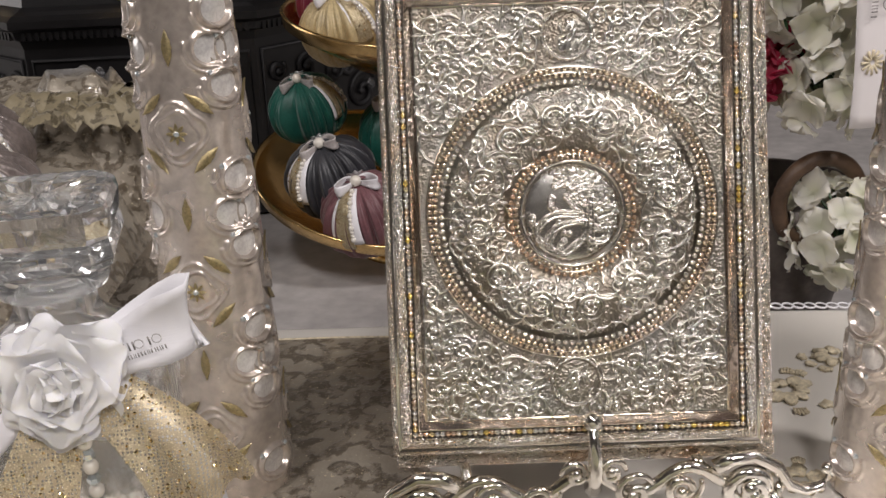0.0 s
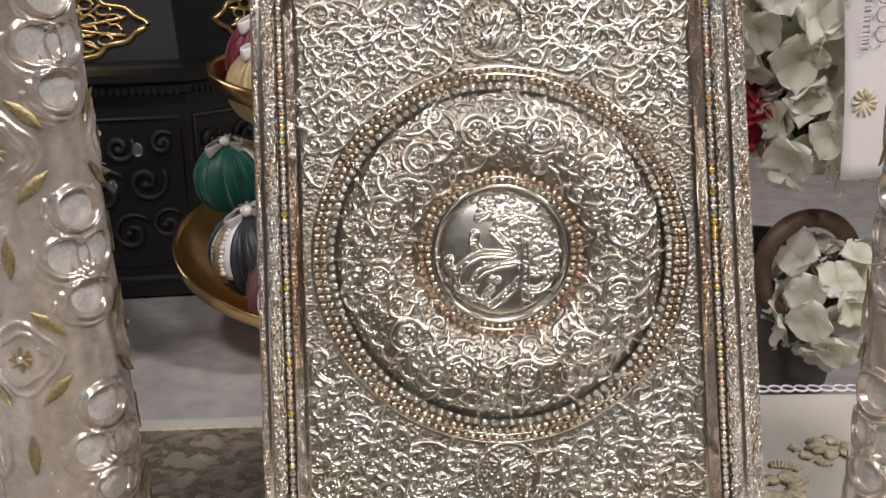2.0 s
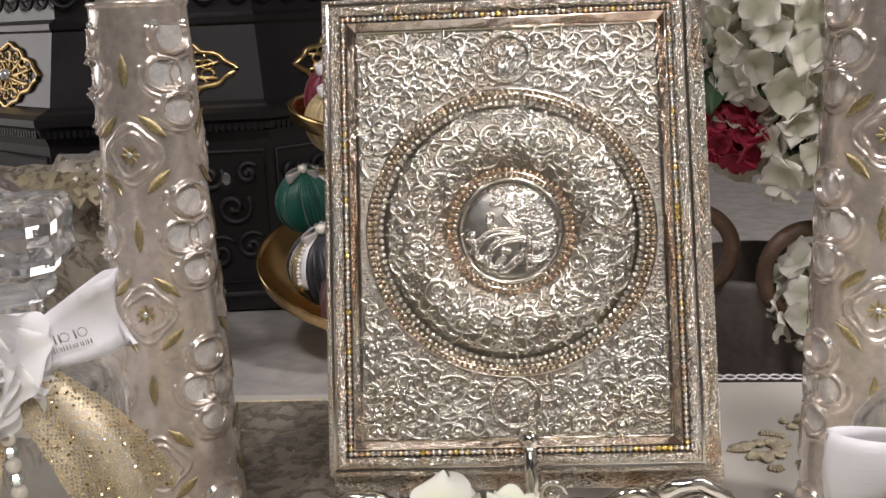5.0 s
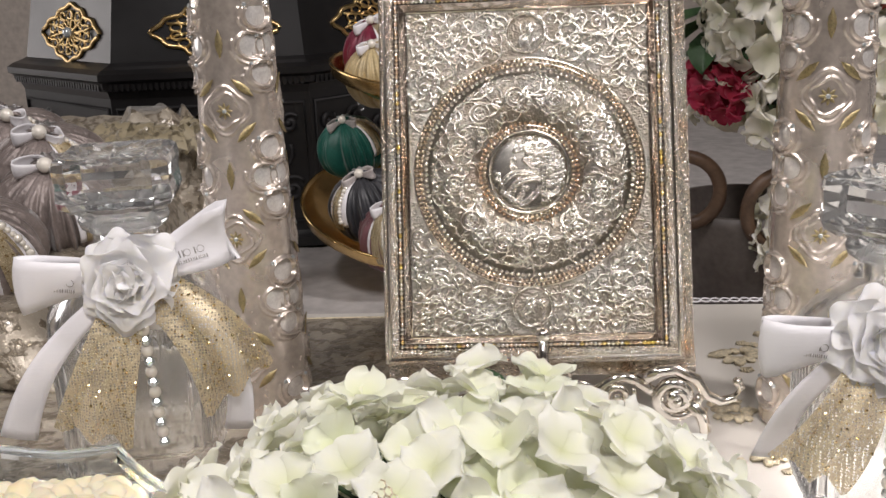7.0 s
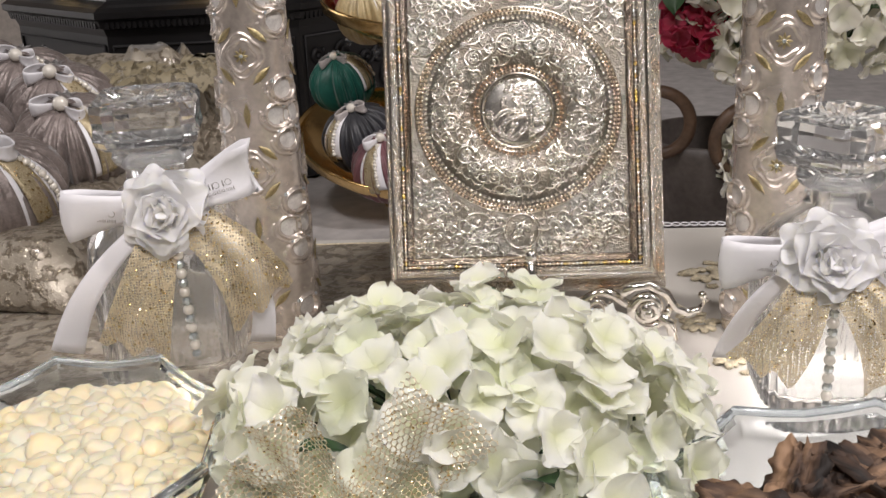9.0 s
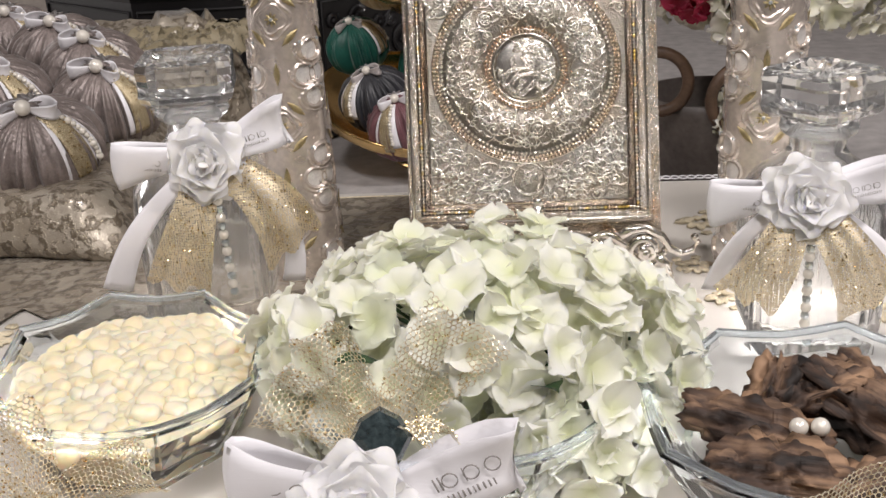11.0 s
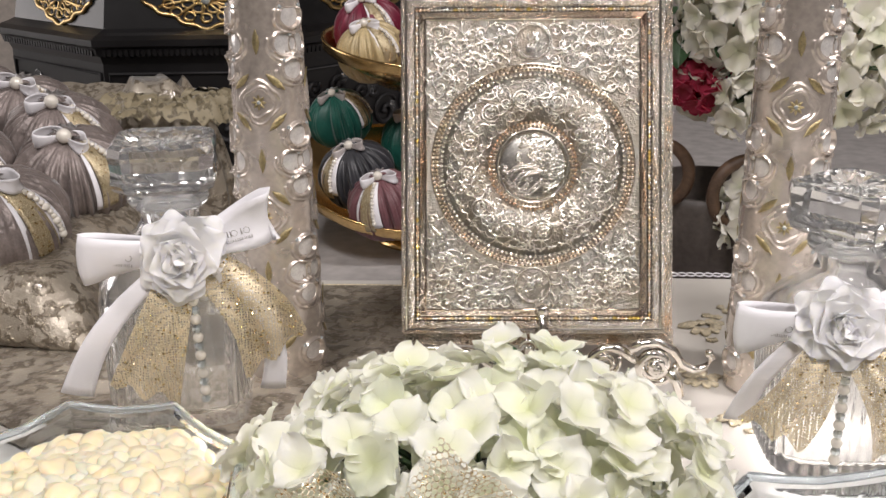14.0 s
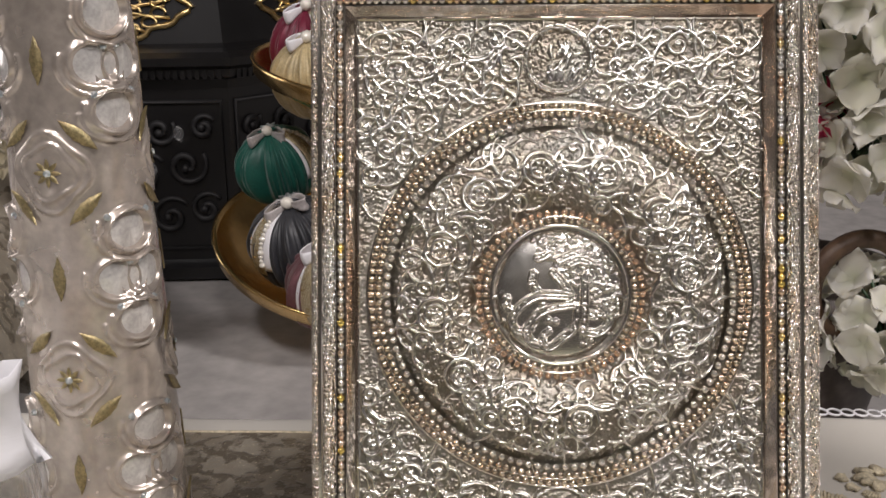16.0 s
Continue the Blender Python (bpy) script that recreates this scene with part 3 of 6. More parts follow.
    # small medallions above and below
    for v0 in (0.1765, 0.0165):
        r = np.hypot(U, Vv - v0)
        Hd = np.where(r < 0.0130, 0, Hd)
        H = np.where(r < 0.0128, 0, H)
        Hd += np.where(r < 0.0125, 0.0016 * np.clip(1 - np.abs(r - 0.0113) / 0.0011, 0, 1) ** 0.5, 0)
        Hd += np.where(r < 0.0098, 0.0007 * np.sqrt(np.clip(1 - (r / 0.0099) ** 2, 0, 1)), 0)
    for v0 in (0.1765, 0.0165):
        for k in range(16):
            u, v = rnd.uniform(-0.006, 0.006), v0 + rnd.uniform(-0.008, 0.003)
            stroke([(u, v), (u + rnd.uniform(-0.002, 0.002), v + 0.003), (u + rnd.uniform(-0.002, 0.004), v + 0.005)], 0.0008, 0.0010)
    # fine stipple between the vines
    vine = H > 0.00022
    for k in range(17000):
        u, v = rnd.uniform(-W2, W2), rnd.uniform(0, PV)
        i, j = int((u + W2) / step), int(v / step)
        if i < nu and j < nv and H[j, i] < 0.0005 and (R[j, i] > 0.069 or 0.0275 < R[j, i] < 0.058):
            stamp(u, v, rnd.uniform(0.00042, 0.00066), rnd.uniform(0.0003, 0.0007))
    H += Hd + Hc
    verts = np.stack([U.ravel(), -H.ravel(), Vv.ravel()], 1)
    idx = np.arange(nu * nv).reshape(nv, nu)
    faces = np.stack([idx[:-1, :-1], idx[:-1, 1:], idx[1:, 1:], idx[1:, :-1]], -1).reshape(-1, 4)
    me = bpy.data.meshes.new("embossed_panel")
    me.from_pydata(verts.tolist(), [], faces.tolist())
    me.polygons.foreach_set("use_smooth", [True] * len(me.polygons))
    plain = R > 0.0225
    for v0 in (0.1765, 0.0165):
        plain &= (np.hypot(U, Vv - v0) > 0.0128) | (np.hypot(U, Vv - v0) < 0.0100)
    # Faces between the vines get the silver with shade in its colour.
    shaded_ground = plain & ~vine
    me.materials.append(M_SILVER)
    me.materials.append(M_MATTED_SHADE)
    me.polygons.foreach_set("material_index", shaded_ground[:-1, :-1].ravel().astype(int).tolist())
    return me


case = thing("silver_book_case", pose(-0.0018, 0.004, 0.0755, -LEAN, 0, -3.5), "silver embossed book case with round medallion, leaning on a scroll stand", "book case")
part("embossed_panel", emboss(), M_SILVER, case, "embossed silver panel with vines and a domed medallion")


def ring_frame(profile):
    """A mitred rectangular moulding; profile: (outward from the panel's edge, out of the panel)."""
    rows = []
    for o, h in profile:
        rows.append([(sx * (W2 + o), -h, PV / 2 + sz * (PV / 2 + o)) for sx, sz in ((-1, -1), (1, -1), (1, 1), (-1, 1))])
    g = Geo()
    for (a, b) in zip(rows, rows[1:]):
        for k in range(4):
            q = (k + 1) % 4
            g.add([a[k], a[q], b[q], b[k]], [(0, 1, 2, 3)])
    return g


part("panel_rim", ring_frame([(-0.0009, -0.001), (-0.0009, 0.0007), (-0.0004, 0.0011), (0.0, 0.0007), (0.0002, 0.0)]).mesh("panel_rim", False), M_SILVER_PLAIN, case, "thin raised silver rim")
part("bevel", ring_frame([(0, -0.001), (0, 0.0004), (0.0033, 0.0046), (0.0036, 0.0046)]).mesh("bevel", False), M_BEVEL, case, "plain polished bevel")
part("bead_channel", ring_frame([(0.0036, 0.0046), (0.0036, 0.0036), (0.0070, 0.0036), (0.0070, 0.0050)]).mesh("bead_channel", False), M_DARK_CHANNEL, case)


def grain_band(name, o0, o1, h0, h1, seed, step=0.0008, amp=0.0010):
    """A moulding of small grains round the case."""
    rnd = random.Random(seed)
    g = Geo()
    n = max(3, int((o1 - o0) / 0.0008))
    a, b = (W2 + o0, PV / 2 + o0), (W2 + o1, PV / 2 + o1)
    corners = [(-1, -1), (1, -1), (1, 1), (-1, 1)]
    for k in range(4):
        (x0, z0), (x1, z1) = corners[k], corners[(k + 1) % 4]
        m = int((2 * W2 if k % 2 == 0 else PV) / step)
        rows = []
        for i in range(m + 1):
            t = i / m
            row = []
            for j in range(n + 1):
                f = j / n
                su, sv = a[0] + (b[0] - a[0]) * f, a[1] + (b[1] - a[1]) * f
                u, v = su * (x0 + (x1 - x0) * t), PV / 2 + sv * (z0 + (z1 - z0) * t)
                h = h0 + (h1 - h0) * f + 0.0012 * math.sin(math.pi * f)
                row.append((u, -(h + amp * rnd.random() * (0 < j < n)), v))
            rows.append(row)
        g.grid(rows)
    return part(name, g.mesh(name, False), M_GRAIN, case, "granulated silver border", kind="stuff")


grain_band("grain_border", 0.0070, 0.0116, 0.0050, 0.0046, 3)
part("outer_lip", ring_frame([(0.0116, 0.0046), (0.0118, 0.0038), (0.0122, 0.0036), (0.0132, 0.0038), (0.0138, 0.0030)]).mesh("outer_lip", False), M_SILVER_PLAIN, case)
grain_band("edge_border", 0.0138, 0.0160, 0.0030, 0.0002, 4)
# sides and back of the lid
g = ring_frame([(0.0160, 0.0002), (0.0163, -0.002), (0.0160, -0.012)])
part("case_side", g.mesh("case_side", False), M_GRAIN, case, "patterned silver side of the case")
# the base of the case, standing proud of the lid at one side and below
rnd = random.Random(12)
x0, x1, z0, z1 = -W2 - 0.0150, W2 + 0.0232, -0.0245, PV + 0.0150
rows = []
for i in range(25):
    u = W2 + 0.0140 + 0.0092 * i / 24
    rows.append([(u, 0.0065 + 0.0030 * (i / 24) ** 3 + 0.0012 * rnd.random() + 0.0008 * math.sin(v * 900) * math.sin(u * 1500), v) for v in [z0 + (z1 - z0) * k / 260 for k in range(261)]])
part("base_flank", Geo().grid(rows).mesh("base_flank", False), M_GRAIN, case, "sparkling silver flank of the base", kind="stuff")
rows = []
for i in range(25):
    v = -0.0140 - 0.0105 * i / 24
    rows.append([(u, 0.0065 + 0.0030 * (i / 24) ** 3 + 0.0012 * rnd.random(), v) for u in [x0 + (x1 - x0) * k / 220 for k in range(221)]])
part("base_foot", Geo().grid(rows).mesh("base_foot", False), M_GRAIN, case, "patterned silver foot of the base", kind="stuff")
part("back_panel", Geo().box((x0, 0.0102, z0), (x1, 0.0278, z1)).mesh("back_panel", False), M_GRAIN, case)
# bead rings on the medallion
for name, radius, count, size, mat_ in (("bead_ring_outer", 0.0655, 150, 0.00125, M_BEAD), ("bead_ring_middle", 0.0628, 144, 0.00125, M_BEAD), ("stone_ring_outer", 0.0600, 118, 0.0014, M_RHINE_BORDER),
                                        ("bead_ring_inner", 0.0258, 62, 0.00115, M_BEAD), ("stone_ring_inner", 0.0284, 62, 0.0012, M_RHINE_BORDER)):
    g = Geo()
    for k in range(count):
        a = TAU * k / count
        g.ball((radius * math.cos(a), -0.0019 if radius > 0.05 else -0.0034, CV + radius * math.sin(a)), size, 7, 4)
    part(name, g.mesh(name), mat_, case, kind="stuff")
for radius, w, h in ((0.0669, 0.0006, 0.0009), (0.0642, 0.0005, 0.0014), (0.0240, 0.0008, 0.0034), (0.0271, 0.0005, 0.0032)):
    g = Geo().tube([(radius * math.cos(TAU * k / 96), -h, CV + radius * math.sin(TAU * k / 96)) for k in range(96)], w, 6, closed=True)
    part("ring", g.mesh("ring"), M_SILVER_PLAIN, case)
# stones along the border, each one a stone
stone = Geo().ball((0, 0, 0), 0.0014, 7, 5).mesh("border_stone")
stone.materials.append(M_RHINE_BORDER)
o = 0.0053
for side, count in (((-1, -1, 1, -1), 60), ((1, -1, 1, 1), 78), ((1, 1, -1, 1), 60), ((-1, 1, -1, -1), 78)):
    for k in range(count):
        f = k / count
        part("border_stone", stone, None, case, m=Matrix.Translation((
            (W2 + o) * (side[0] + (side[2] - side[0]) * f), -0.0044, PV / 2 + (PV / 2 + o) * (side[1] + (side[3] - side[1]) * f))))


def scroll(g, c, r, a, hand, turns, thick, lift=0.0, m=None, plane="xz"):
    pts = []
    n = int(22 * turns)
    for k in range(n + 1):
        f = k / n
        q = r * (1 - 0.86 * f)
        u, v = q * math.cos(a + hand * TAU * turns * f), q * math.sin(a + hand * TAU * turns * f)
        pts.append((c[0] + u, c[1] - lift * f, c[2] + v))
    g.tube(pts, lambda s: thick * (0.75 + 0.5 * math.sin(math.pi * s)), 8, m=m)
    g.ball(pts[-1], thick * 1.5, 8, 6, m=m)


# crown of scrolls over the top, part of the case
g = Geo()
top = PV + 0.0160
for sx in (-1, 1):
    scroll(g, (sx * 0.040, 0.006, top + 0.006), 0.0070, math.pi / 2, sx, 1.6, 0.0014, 0.003)
    scroll(g, (sx * 0.018, 0.006, top + 0.012), 0.0105, -math.pi / 2, -sx, 1.5, 0.0018, 0.003)
    scroll(g, (sx * 0.070, 0.006, top + 0.002), 0.0055, math.pi / 2, -sx, 1.3, 0.0012, 0.002)
    g.tube([(sx * (0.082 - 0.085 * s), 0.007, top + 0.004 * math.sin(6 * s) + 0.004 + 0.018 * s ** 2) for s in [k / 20 for k in range(21)]], lambda s: 0.0012 + 0.0016 * math.sin(math.pi * s), 8)
rows = []
for i in range(13):
    x = -0.016 + 0.032 * i / 12
    hgt = 0.030 * math.cos(x / 0.016 * math.pi / 2) ** 0.6 + 0.002
    rows.append([(x, 0.006 - 0.005 * math.sin(math.pi * j / 6), top + hgt * j / 6) for j in range(7)])
g.grid(rows)
part("crown", g.mesh("crown"), M_SILVER_PLAIN, case, "polished silver scrollwork crown")

# the stand, an object of its own
stand = thing("scroll_stand", (0, 0, 0), "polished silver easel stand with scroll feet on the cloth", "stand")
for sx in (-1, 1):
    g = Geo()
    scroll(g, (sx * 0.078, -0.010, 0.040), 0.0145, math.pi * (0 if sx > 0 else 1), -sx, 1.6, 0.0030, 0.004)
    scroll(g, (sx * 0.078, -0.012, 0.040), 0.0085, math.pi * (1 if sx > 0 else 0), sx, 1.2, 0.0022, 0.004)
    pts = [(0.060, 0.052), (0.068, 0.056), (0.078, 0.057), (0.090, 0.050), (0.096, 0.040), (0.104, 0.036), (0.112, 0.038), (0.116, 0.044), (0.113, 0.048)]
    g.tube([(sx * x, -0.011, z) for x, z in pts], lambda s: 0.0038 * (1.1 - 0.6 * s), 8)
    g.ball((sx * 0.1135, -0.011, 0.0475), 0.0030, 8, 6)
    pts = [(0.086, 0.036), (0.093, 0.028), (0.096, 0.018), (0.092, 0.008), (0.084, 0.005), (0.079, 0.010), (0.082, 0.015)]
    g.tube([(sx * x, -0.011, z) for x, z in pts], lambda s: 0.0040 * (1.05 - 0.45 * s), 8)
    part("scroll_foot", g.mesh("scroll_foot"), M_SILVER_PLAIN, stand)
g = Geo()
g.tube([(x, -0.010, 0.047 + 0.006 * math.cos(x * 130)) for x in [-0.066 + 0.132 * k / 40 for k in range(41)]], 0.0032, 8)
for x, s in ((-0.045, 1), (-0.022, -1), (0.022, 1), (0.045, -1)):
    scroll(g, (x, -0.012, 0.043), 0.0095, 0.4, s, 1.5, 0.0018, 0.003)
part("front_rail", g.mesh("front_rail"), M_SILVER_PLAIN, stand, "wavy front rail with scrolls")
g = Geo()
g.tube([(0.0025, -0.012, 0.046), (0.0025, -0.017, 0.056), (0.0025, -0.018, 0.066), (0.0025, -0.013, 0.076), (0.0025, -0.007, 0.081)], lambda s: 0.0042 - 0.0016 * s, 8)
g.ball((0.0025, -0.010, 0.0805), 0.0048, 10, 7)
for sx in (-1, 1):
    scroll(g, (0.0025 + sx * 0.0085, -0.014, 0.056), 0.0065, math.pi * (sx < 0), sx, 1.3, 0.0016, 0.002)
part("hook", g.mesh("hook"), M_SILVER_PLAIN, stand, "knobbed silver hook holding the case")
for sx in (-1, 1):
    g = Geo().tube([(sx * 0.055, -0.008, 0.050), (sx * 0.055, 0.035, 0.048), (sx * 0.05, 0.068, 0.13), (sx * 0.045, 0.085, 0.19)], 0.0028, 8)
    part("rear_support", g.mesh("rear_support"), M_SILVER_PLAIN, stand)
    g = Geo().tube([(sx * 0.05, 0.062, 0.115), (sx * 0.06, 0.11, 0.05), (sx * 0.065, 0.13, 0.0022)], 0.0028, 8)
    part("rear_leg", g.mesh("rear_leg"), M_SILVER_PLAIN, stand)

# ---- candles in pearl sleeves ----
CTOP = 0.278


def sleeve_r(z):
    return 0.0236 + 0.027 * (CTOP - z)


ROSE_Z = (0.045, 0.125, 0.205)
OVALS = ((0.021, 58, 8), (0.038, 46, -10), (0.056, 60, 14))


def sleeve():
    nt, nz = 300, 420
    th = np.linspace(0, TAU, nt, endpoint=False)
    zs = np.linspace(0, CTOP, nz)
    TH, Z = np.meshgrid(th, zs)
    Rr = 0.0236 + 0.027 * (CTOP - Z)
    H = np.zeros_like(Z)

    def dist(th0, z0):
        d = (TH - th0 + math.pi) % TAU - math.pi
        return d * (0.0236 + 0.027 * (CTOP - z0)), Z - z0

    for c in range(3):
        t0 = TAU * c / 3
        for z0 in ROSE_Z:
            a, b = dist(t0, z0)
            r = np.hypot(a, b)
            ang = np.arctan2(b, a)
            for k, rad in enumerate((0.0135, 0.0098)):
                q = rad * (1 + 0.10 * np.cos(4 * ang + k))
                H += 0.0009 * np.exp(-(((r - q) / 0.0008) ** 2))
            H += 0.0005 * np.exp(-((r / 0.012) ** 4))
        for z0 in (0.005, 0.085, 0.165, 0.245):
            for dz, dt, tilt in OVALS:
                for s in (-1, 1):
                    zc = z0 - 0.04 + dz
                    if not 0.008 < zc < 0.262:
                        continue
                    a, b = dist(t0 + s * radians(dt), zc)
                    ca, sa = math.cos(radians(s * tilt)), math.sin(radians(s * tilt))
                    a, b = a * ca + b * sa, -a * sa + b * ca
                    q = np.sqrt((a / 0.0092) ** 2 + (b / 0.0080) ** 2)
                    H += 0.0013 * np.exp(-(((q - 1.0) / 0.12) ** 2)) - 0.0007 * np.exp(-((q / 0.86) ** 8))
                    H += 0.0008 * np.exp(-(((q - 1.38) / 0.10) ** 2)) * (b < 0.002)
    H *= 1.25 * (Z < 0.266)
    H += 0.0010 * np.exp(-(((Z - CTOP + 0.0012) / 0.0012) ** 2))
    H += 0.0003 * np.sin(TH * 5 + Z * 90) * np.sin(TH * 3 - Z * 140)
    R2 = Rr + H
    verts = np.stack([(R2 * np.sin(TH)).ravel(), (-R2 * np.cos(TH)).ravel(), Z.ravel()], 1).tolist()
    idx = np.arange(nt * nz).reshape(nz, nt)
    right = np.roll(idx, -1, 1)
    faces = np.stack([idx[:-1], right[:-1], right[1:], idx[1:]], -1).reshape(-1, 4).tolist()
    n = len(verts)
    inner = [(0.0205 * math.sin(t), -0.0205 * math.cos(t), CTOP) for t in th] + [(0.0200 * math.sin(t), -0.0200 * math.cos(t), CTOP - 0.02) for t in th]
    verts += inner
    top = (nz - 1) * nt
    for k in range(nt):
        q = (k + 1) % nt
        faces.append((top + k, top + q, n + q, n + k))
        faces.append((n + k, n + q, n + nt + q, n + nt + k))
    faces.append(tuple(range(nt - 1, -1, -1)))
    return mesh("sleeve", verts, faces)


def on_sleeve(t, z, lift=0.0):
    """The pose on the sleeve's surface: x along its round, z outward."""
    r = sleeve_r(z) + lift
    m = Matrix.Translation((r * math.sin(t), -r * math.cos(t), z))
    x, out = V((math.cos(t), math.sin(t), 0)), V((math.sin(t), -math.cos(t), 0.042)).normalized()
    y = out.cross(x)
    return m @ Matrix((x, y, out)).transposed().to_4x4()


def oval_mesh(a, b, bulge, r0=0.028, name="oval_inlay", ruffle=0.0):
    g = Geo()
    rows = []
    for i in range(7):
        f = i / 6
        row = []
        for k in range(20):
            an = TAU * k / 20
            q = 1 + ruffle * math.sin(7 * an)
            x, y = a * f * math.cos(an) * q, b * f * math.sin(an) * q
            row.append((x, y, bulge * (1 - f * f) - x * x / (2 * r0)))
        rows.append(row)
    g.grid(rows, wrap=True)
    return g.mesh(name)


candle = thing("pearl_candle", (-0.177, 0.091, 0), "pearl champagne candle sleeve with white ovals and gold leaves", "candle", "candles beside the book case")
part("sleeve", sleeve(), M_PEARL, candle)
part("wax_core", Geo().lathe([(0.0198, 0.20), (0.0198, 0.44), (0.0192, 0.447), (0.017, 0.450), (0.004, 0.4475)], 48).mesh("wax_core"), M_WAX, candle, "plain white wax candle")
part("wick", Geo().tube([(0, 0, 0.446), (0.0005, 0, 0.455), (0.002, 0, 0.462)], 0.0009, 6).mesh("wick"), M_CHARCOAL, candle)
inlay = oval_mesh(0.0084, 0.0070, 0.0007)
leaf = Geo()
rows = [[((-0.0085 + 0.017 * i / 10), 0.0024 * math.sin(math.pi * i / 10) * k * (1 + 0.12 * math.sin(i * 3)), 0.0007 * (1 - k * k) + 0.0002) for k in (-1, -0.5, 0, 0.5, 1)] for i in range(11)]
gold_leaf = leaf.grid(rows).mesh("gold_leaf")
star = Geo()
for k in range(8):
    a = TAU * k / 8
    rows = []
    for i in range(5):
        s = i / 4
        d, wd = 0.0012 + 0.0040 * s, 0.0009 * math.sin(math.pi * (0.15 + 0.8 * s))
        rows.append([(d * math.cos(a) - q * wd * math.sin(a), d * math.sin(a) + q * wd * math.cos(a), 0.0006 + 0.0004 * (1 - abs(q))) for q in (-1, 0, 1)])
    star.grid(rows)
star = star.mesh("flower_star")
gem = Geo().lathe([(0.0011, -0.0004), (0.0016, 0.0003), (0.0010, 0.0013), (0.0002, 0.0015)], 8).mesh("rhinestone", False)
for me_, mt in ((inlay, M_INLAY), (gold_leaf, M_LEAFGOLD), (star, M_LEAFGOLD), (gem, M_RHINE)):
    me_.materials.append(mt)
for c in range(3):
    t0 = TAU * c / 3
    for z0 in ROSE_Z:
        part("flower_star", star, None, candle, m=on_sleeve(t0, z0, 0.0004))
        part("rhinestone", gem, None, candle, m=on_sleeve(t0, z0, 0.0012))
        for sx in (-1, 1):
            for sz in (-1, 1):
                part("gold_leaf", gold_leaf, None, candle, m=on_sleeve(t0 + sx * 0.0118 / sleeve_r(z0), z0 + sz * 0.0135, 0.0003) @ turn(rz=-sx * sz * 42))
    for z0 in (0.005, 0.085, 0.165, 0.245):
        if z0 > 0.01:
            part("gold_leaf", gold_leaf, None, candle, m=on_sleeve(t0, z0, 0.0003) @ turn(rz=90))
        for dz, dt, tilt in OVALS:
            for s in (-1, 1):
                zc = z0 - 0.04 + dz
                if not 0.008 < zc < 0.262:
                    continue
                t1 = t0 + s * radians(dt)
                part("oval_inlay", inlay, None, candle, m=on_sleeve(t1, zc, -0.0004) @ turn(rz=s * tilt))
                part("rhinestone", gem, None, candle, m=on_sleeve(t1 + s * 0.0085 / sleeve_r(zc), zc + 0.0062, 0.0008))
candle.matrix_world = pose(-0.177, 0.091, 0, 0, 0, -9)
second = copy_thing(candle, pose(0.174, 0.042, 0, 0, 0, -17))

# ---- bows, roses, pearls ----
def loop_wing(g, tip, droop, width, puff, m=None):
    """One bow wing: a ribbon that leaves the knot, turns over at the tip and comes back below."""
    tip = V(tip)
    n, pts, sides = 22, [], []
    out = tip.normalized()
    upv = V((0, 0, 1))
    fwd = V((0, -1, 0))
    for k in range(n + 1):
        s = k / n
        a = math.pi * 2 * s
        along = tip.length * 0.5 * (1 - math.cos(a)) * 1.0
        high = puff * math.sin(a) * (1 - 0.25 * math.cos(a)) + 0.10 * puff * math.sin(7 * s + 40 * tip.x)
        pts.append(out * along + fwd * high + upv * (droop * (along / tip.length) ** 2))
        sides.append(upv + out * 0.35 * math.sin(a) + fwd * 0.25 * math.sin(2 * a + 30 * tip.x))
    g.strip(pts, sides, lambda s: width * (0.17 + 0.83 * max(0.0, math.sin(math.pi * s)) ** 1.6), 0.0005, m=m, bulge=-0.16)


def rose(parent, m, r, seed):
    """A paper rose: a heart and five rings of cupped petals."""
    rnd = random.Random(seed)
    heart = part("rose", Geo().ball((0, 0, 0.20 * r), 0.34 * r, 12, 8).mesh("rose"), M_ROSE, parent, "white paper rose", m)
    for layer, (n, rad, tilt, size) in enumerate(((3, 0.04, 72, 0.46), (4, 0.16, 58, 0.56), (5, 0.34, 44, 0.64), (6, 0.52, 26, 0.70), (7, 0.66, 8, 0.70))):
        rows = []
        for i in range(9):
            s = i / 8
            row = []
            w = size * r * 0.74 * math.sin(math.pi * (0.12 + 0.80 * s)) ** 0.55
            for j in range(11):
                t = -1 + j / 5
                z = size * r * (0.34 * t * t * (1 - 0.5 * s) + 0.22 * math.sin(2.2 * s) - 0.55 * max(0, s - 0.68) ** 1.4 + 0.035 * s * math.sin(6 * t + 2 * layer))
                row.append((s * size * r * (1 - 0.28 * t * t * s), t * w, z))
            rows.append(row)
        me = Geo().grid(rows).mesh("petal")
        me.materials.append(M_ROSE)
        for k in range(n):
            a = TAU * (k + 0.5 * layer) / n + rnd.uniform(-0.2, 0.2)
            part("petal", me, None, heart, m=turn(rz=math.degrees(a)) @ Matrix.Translation((rad * r * 0.6, 0, 0.10 * r * (3 - layer))) @ turn(rnd.uniform(-10, 10), -tilt + rnd.uniform(-12, 12), rnd.uniform(-8, 8)) @ Matrix.Scale(rnd.uniform(0.88, 1.1), 4))
    return heart


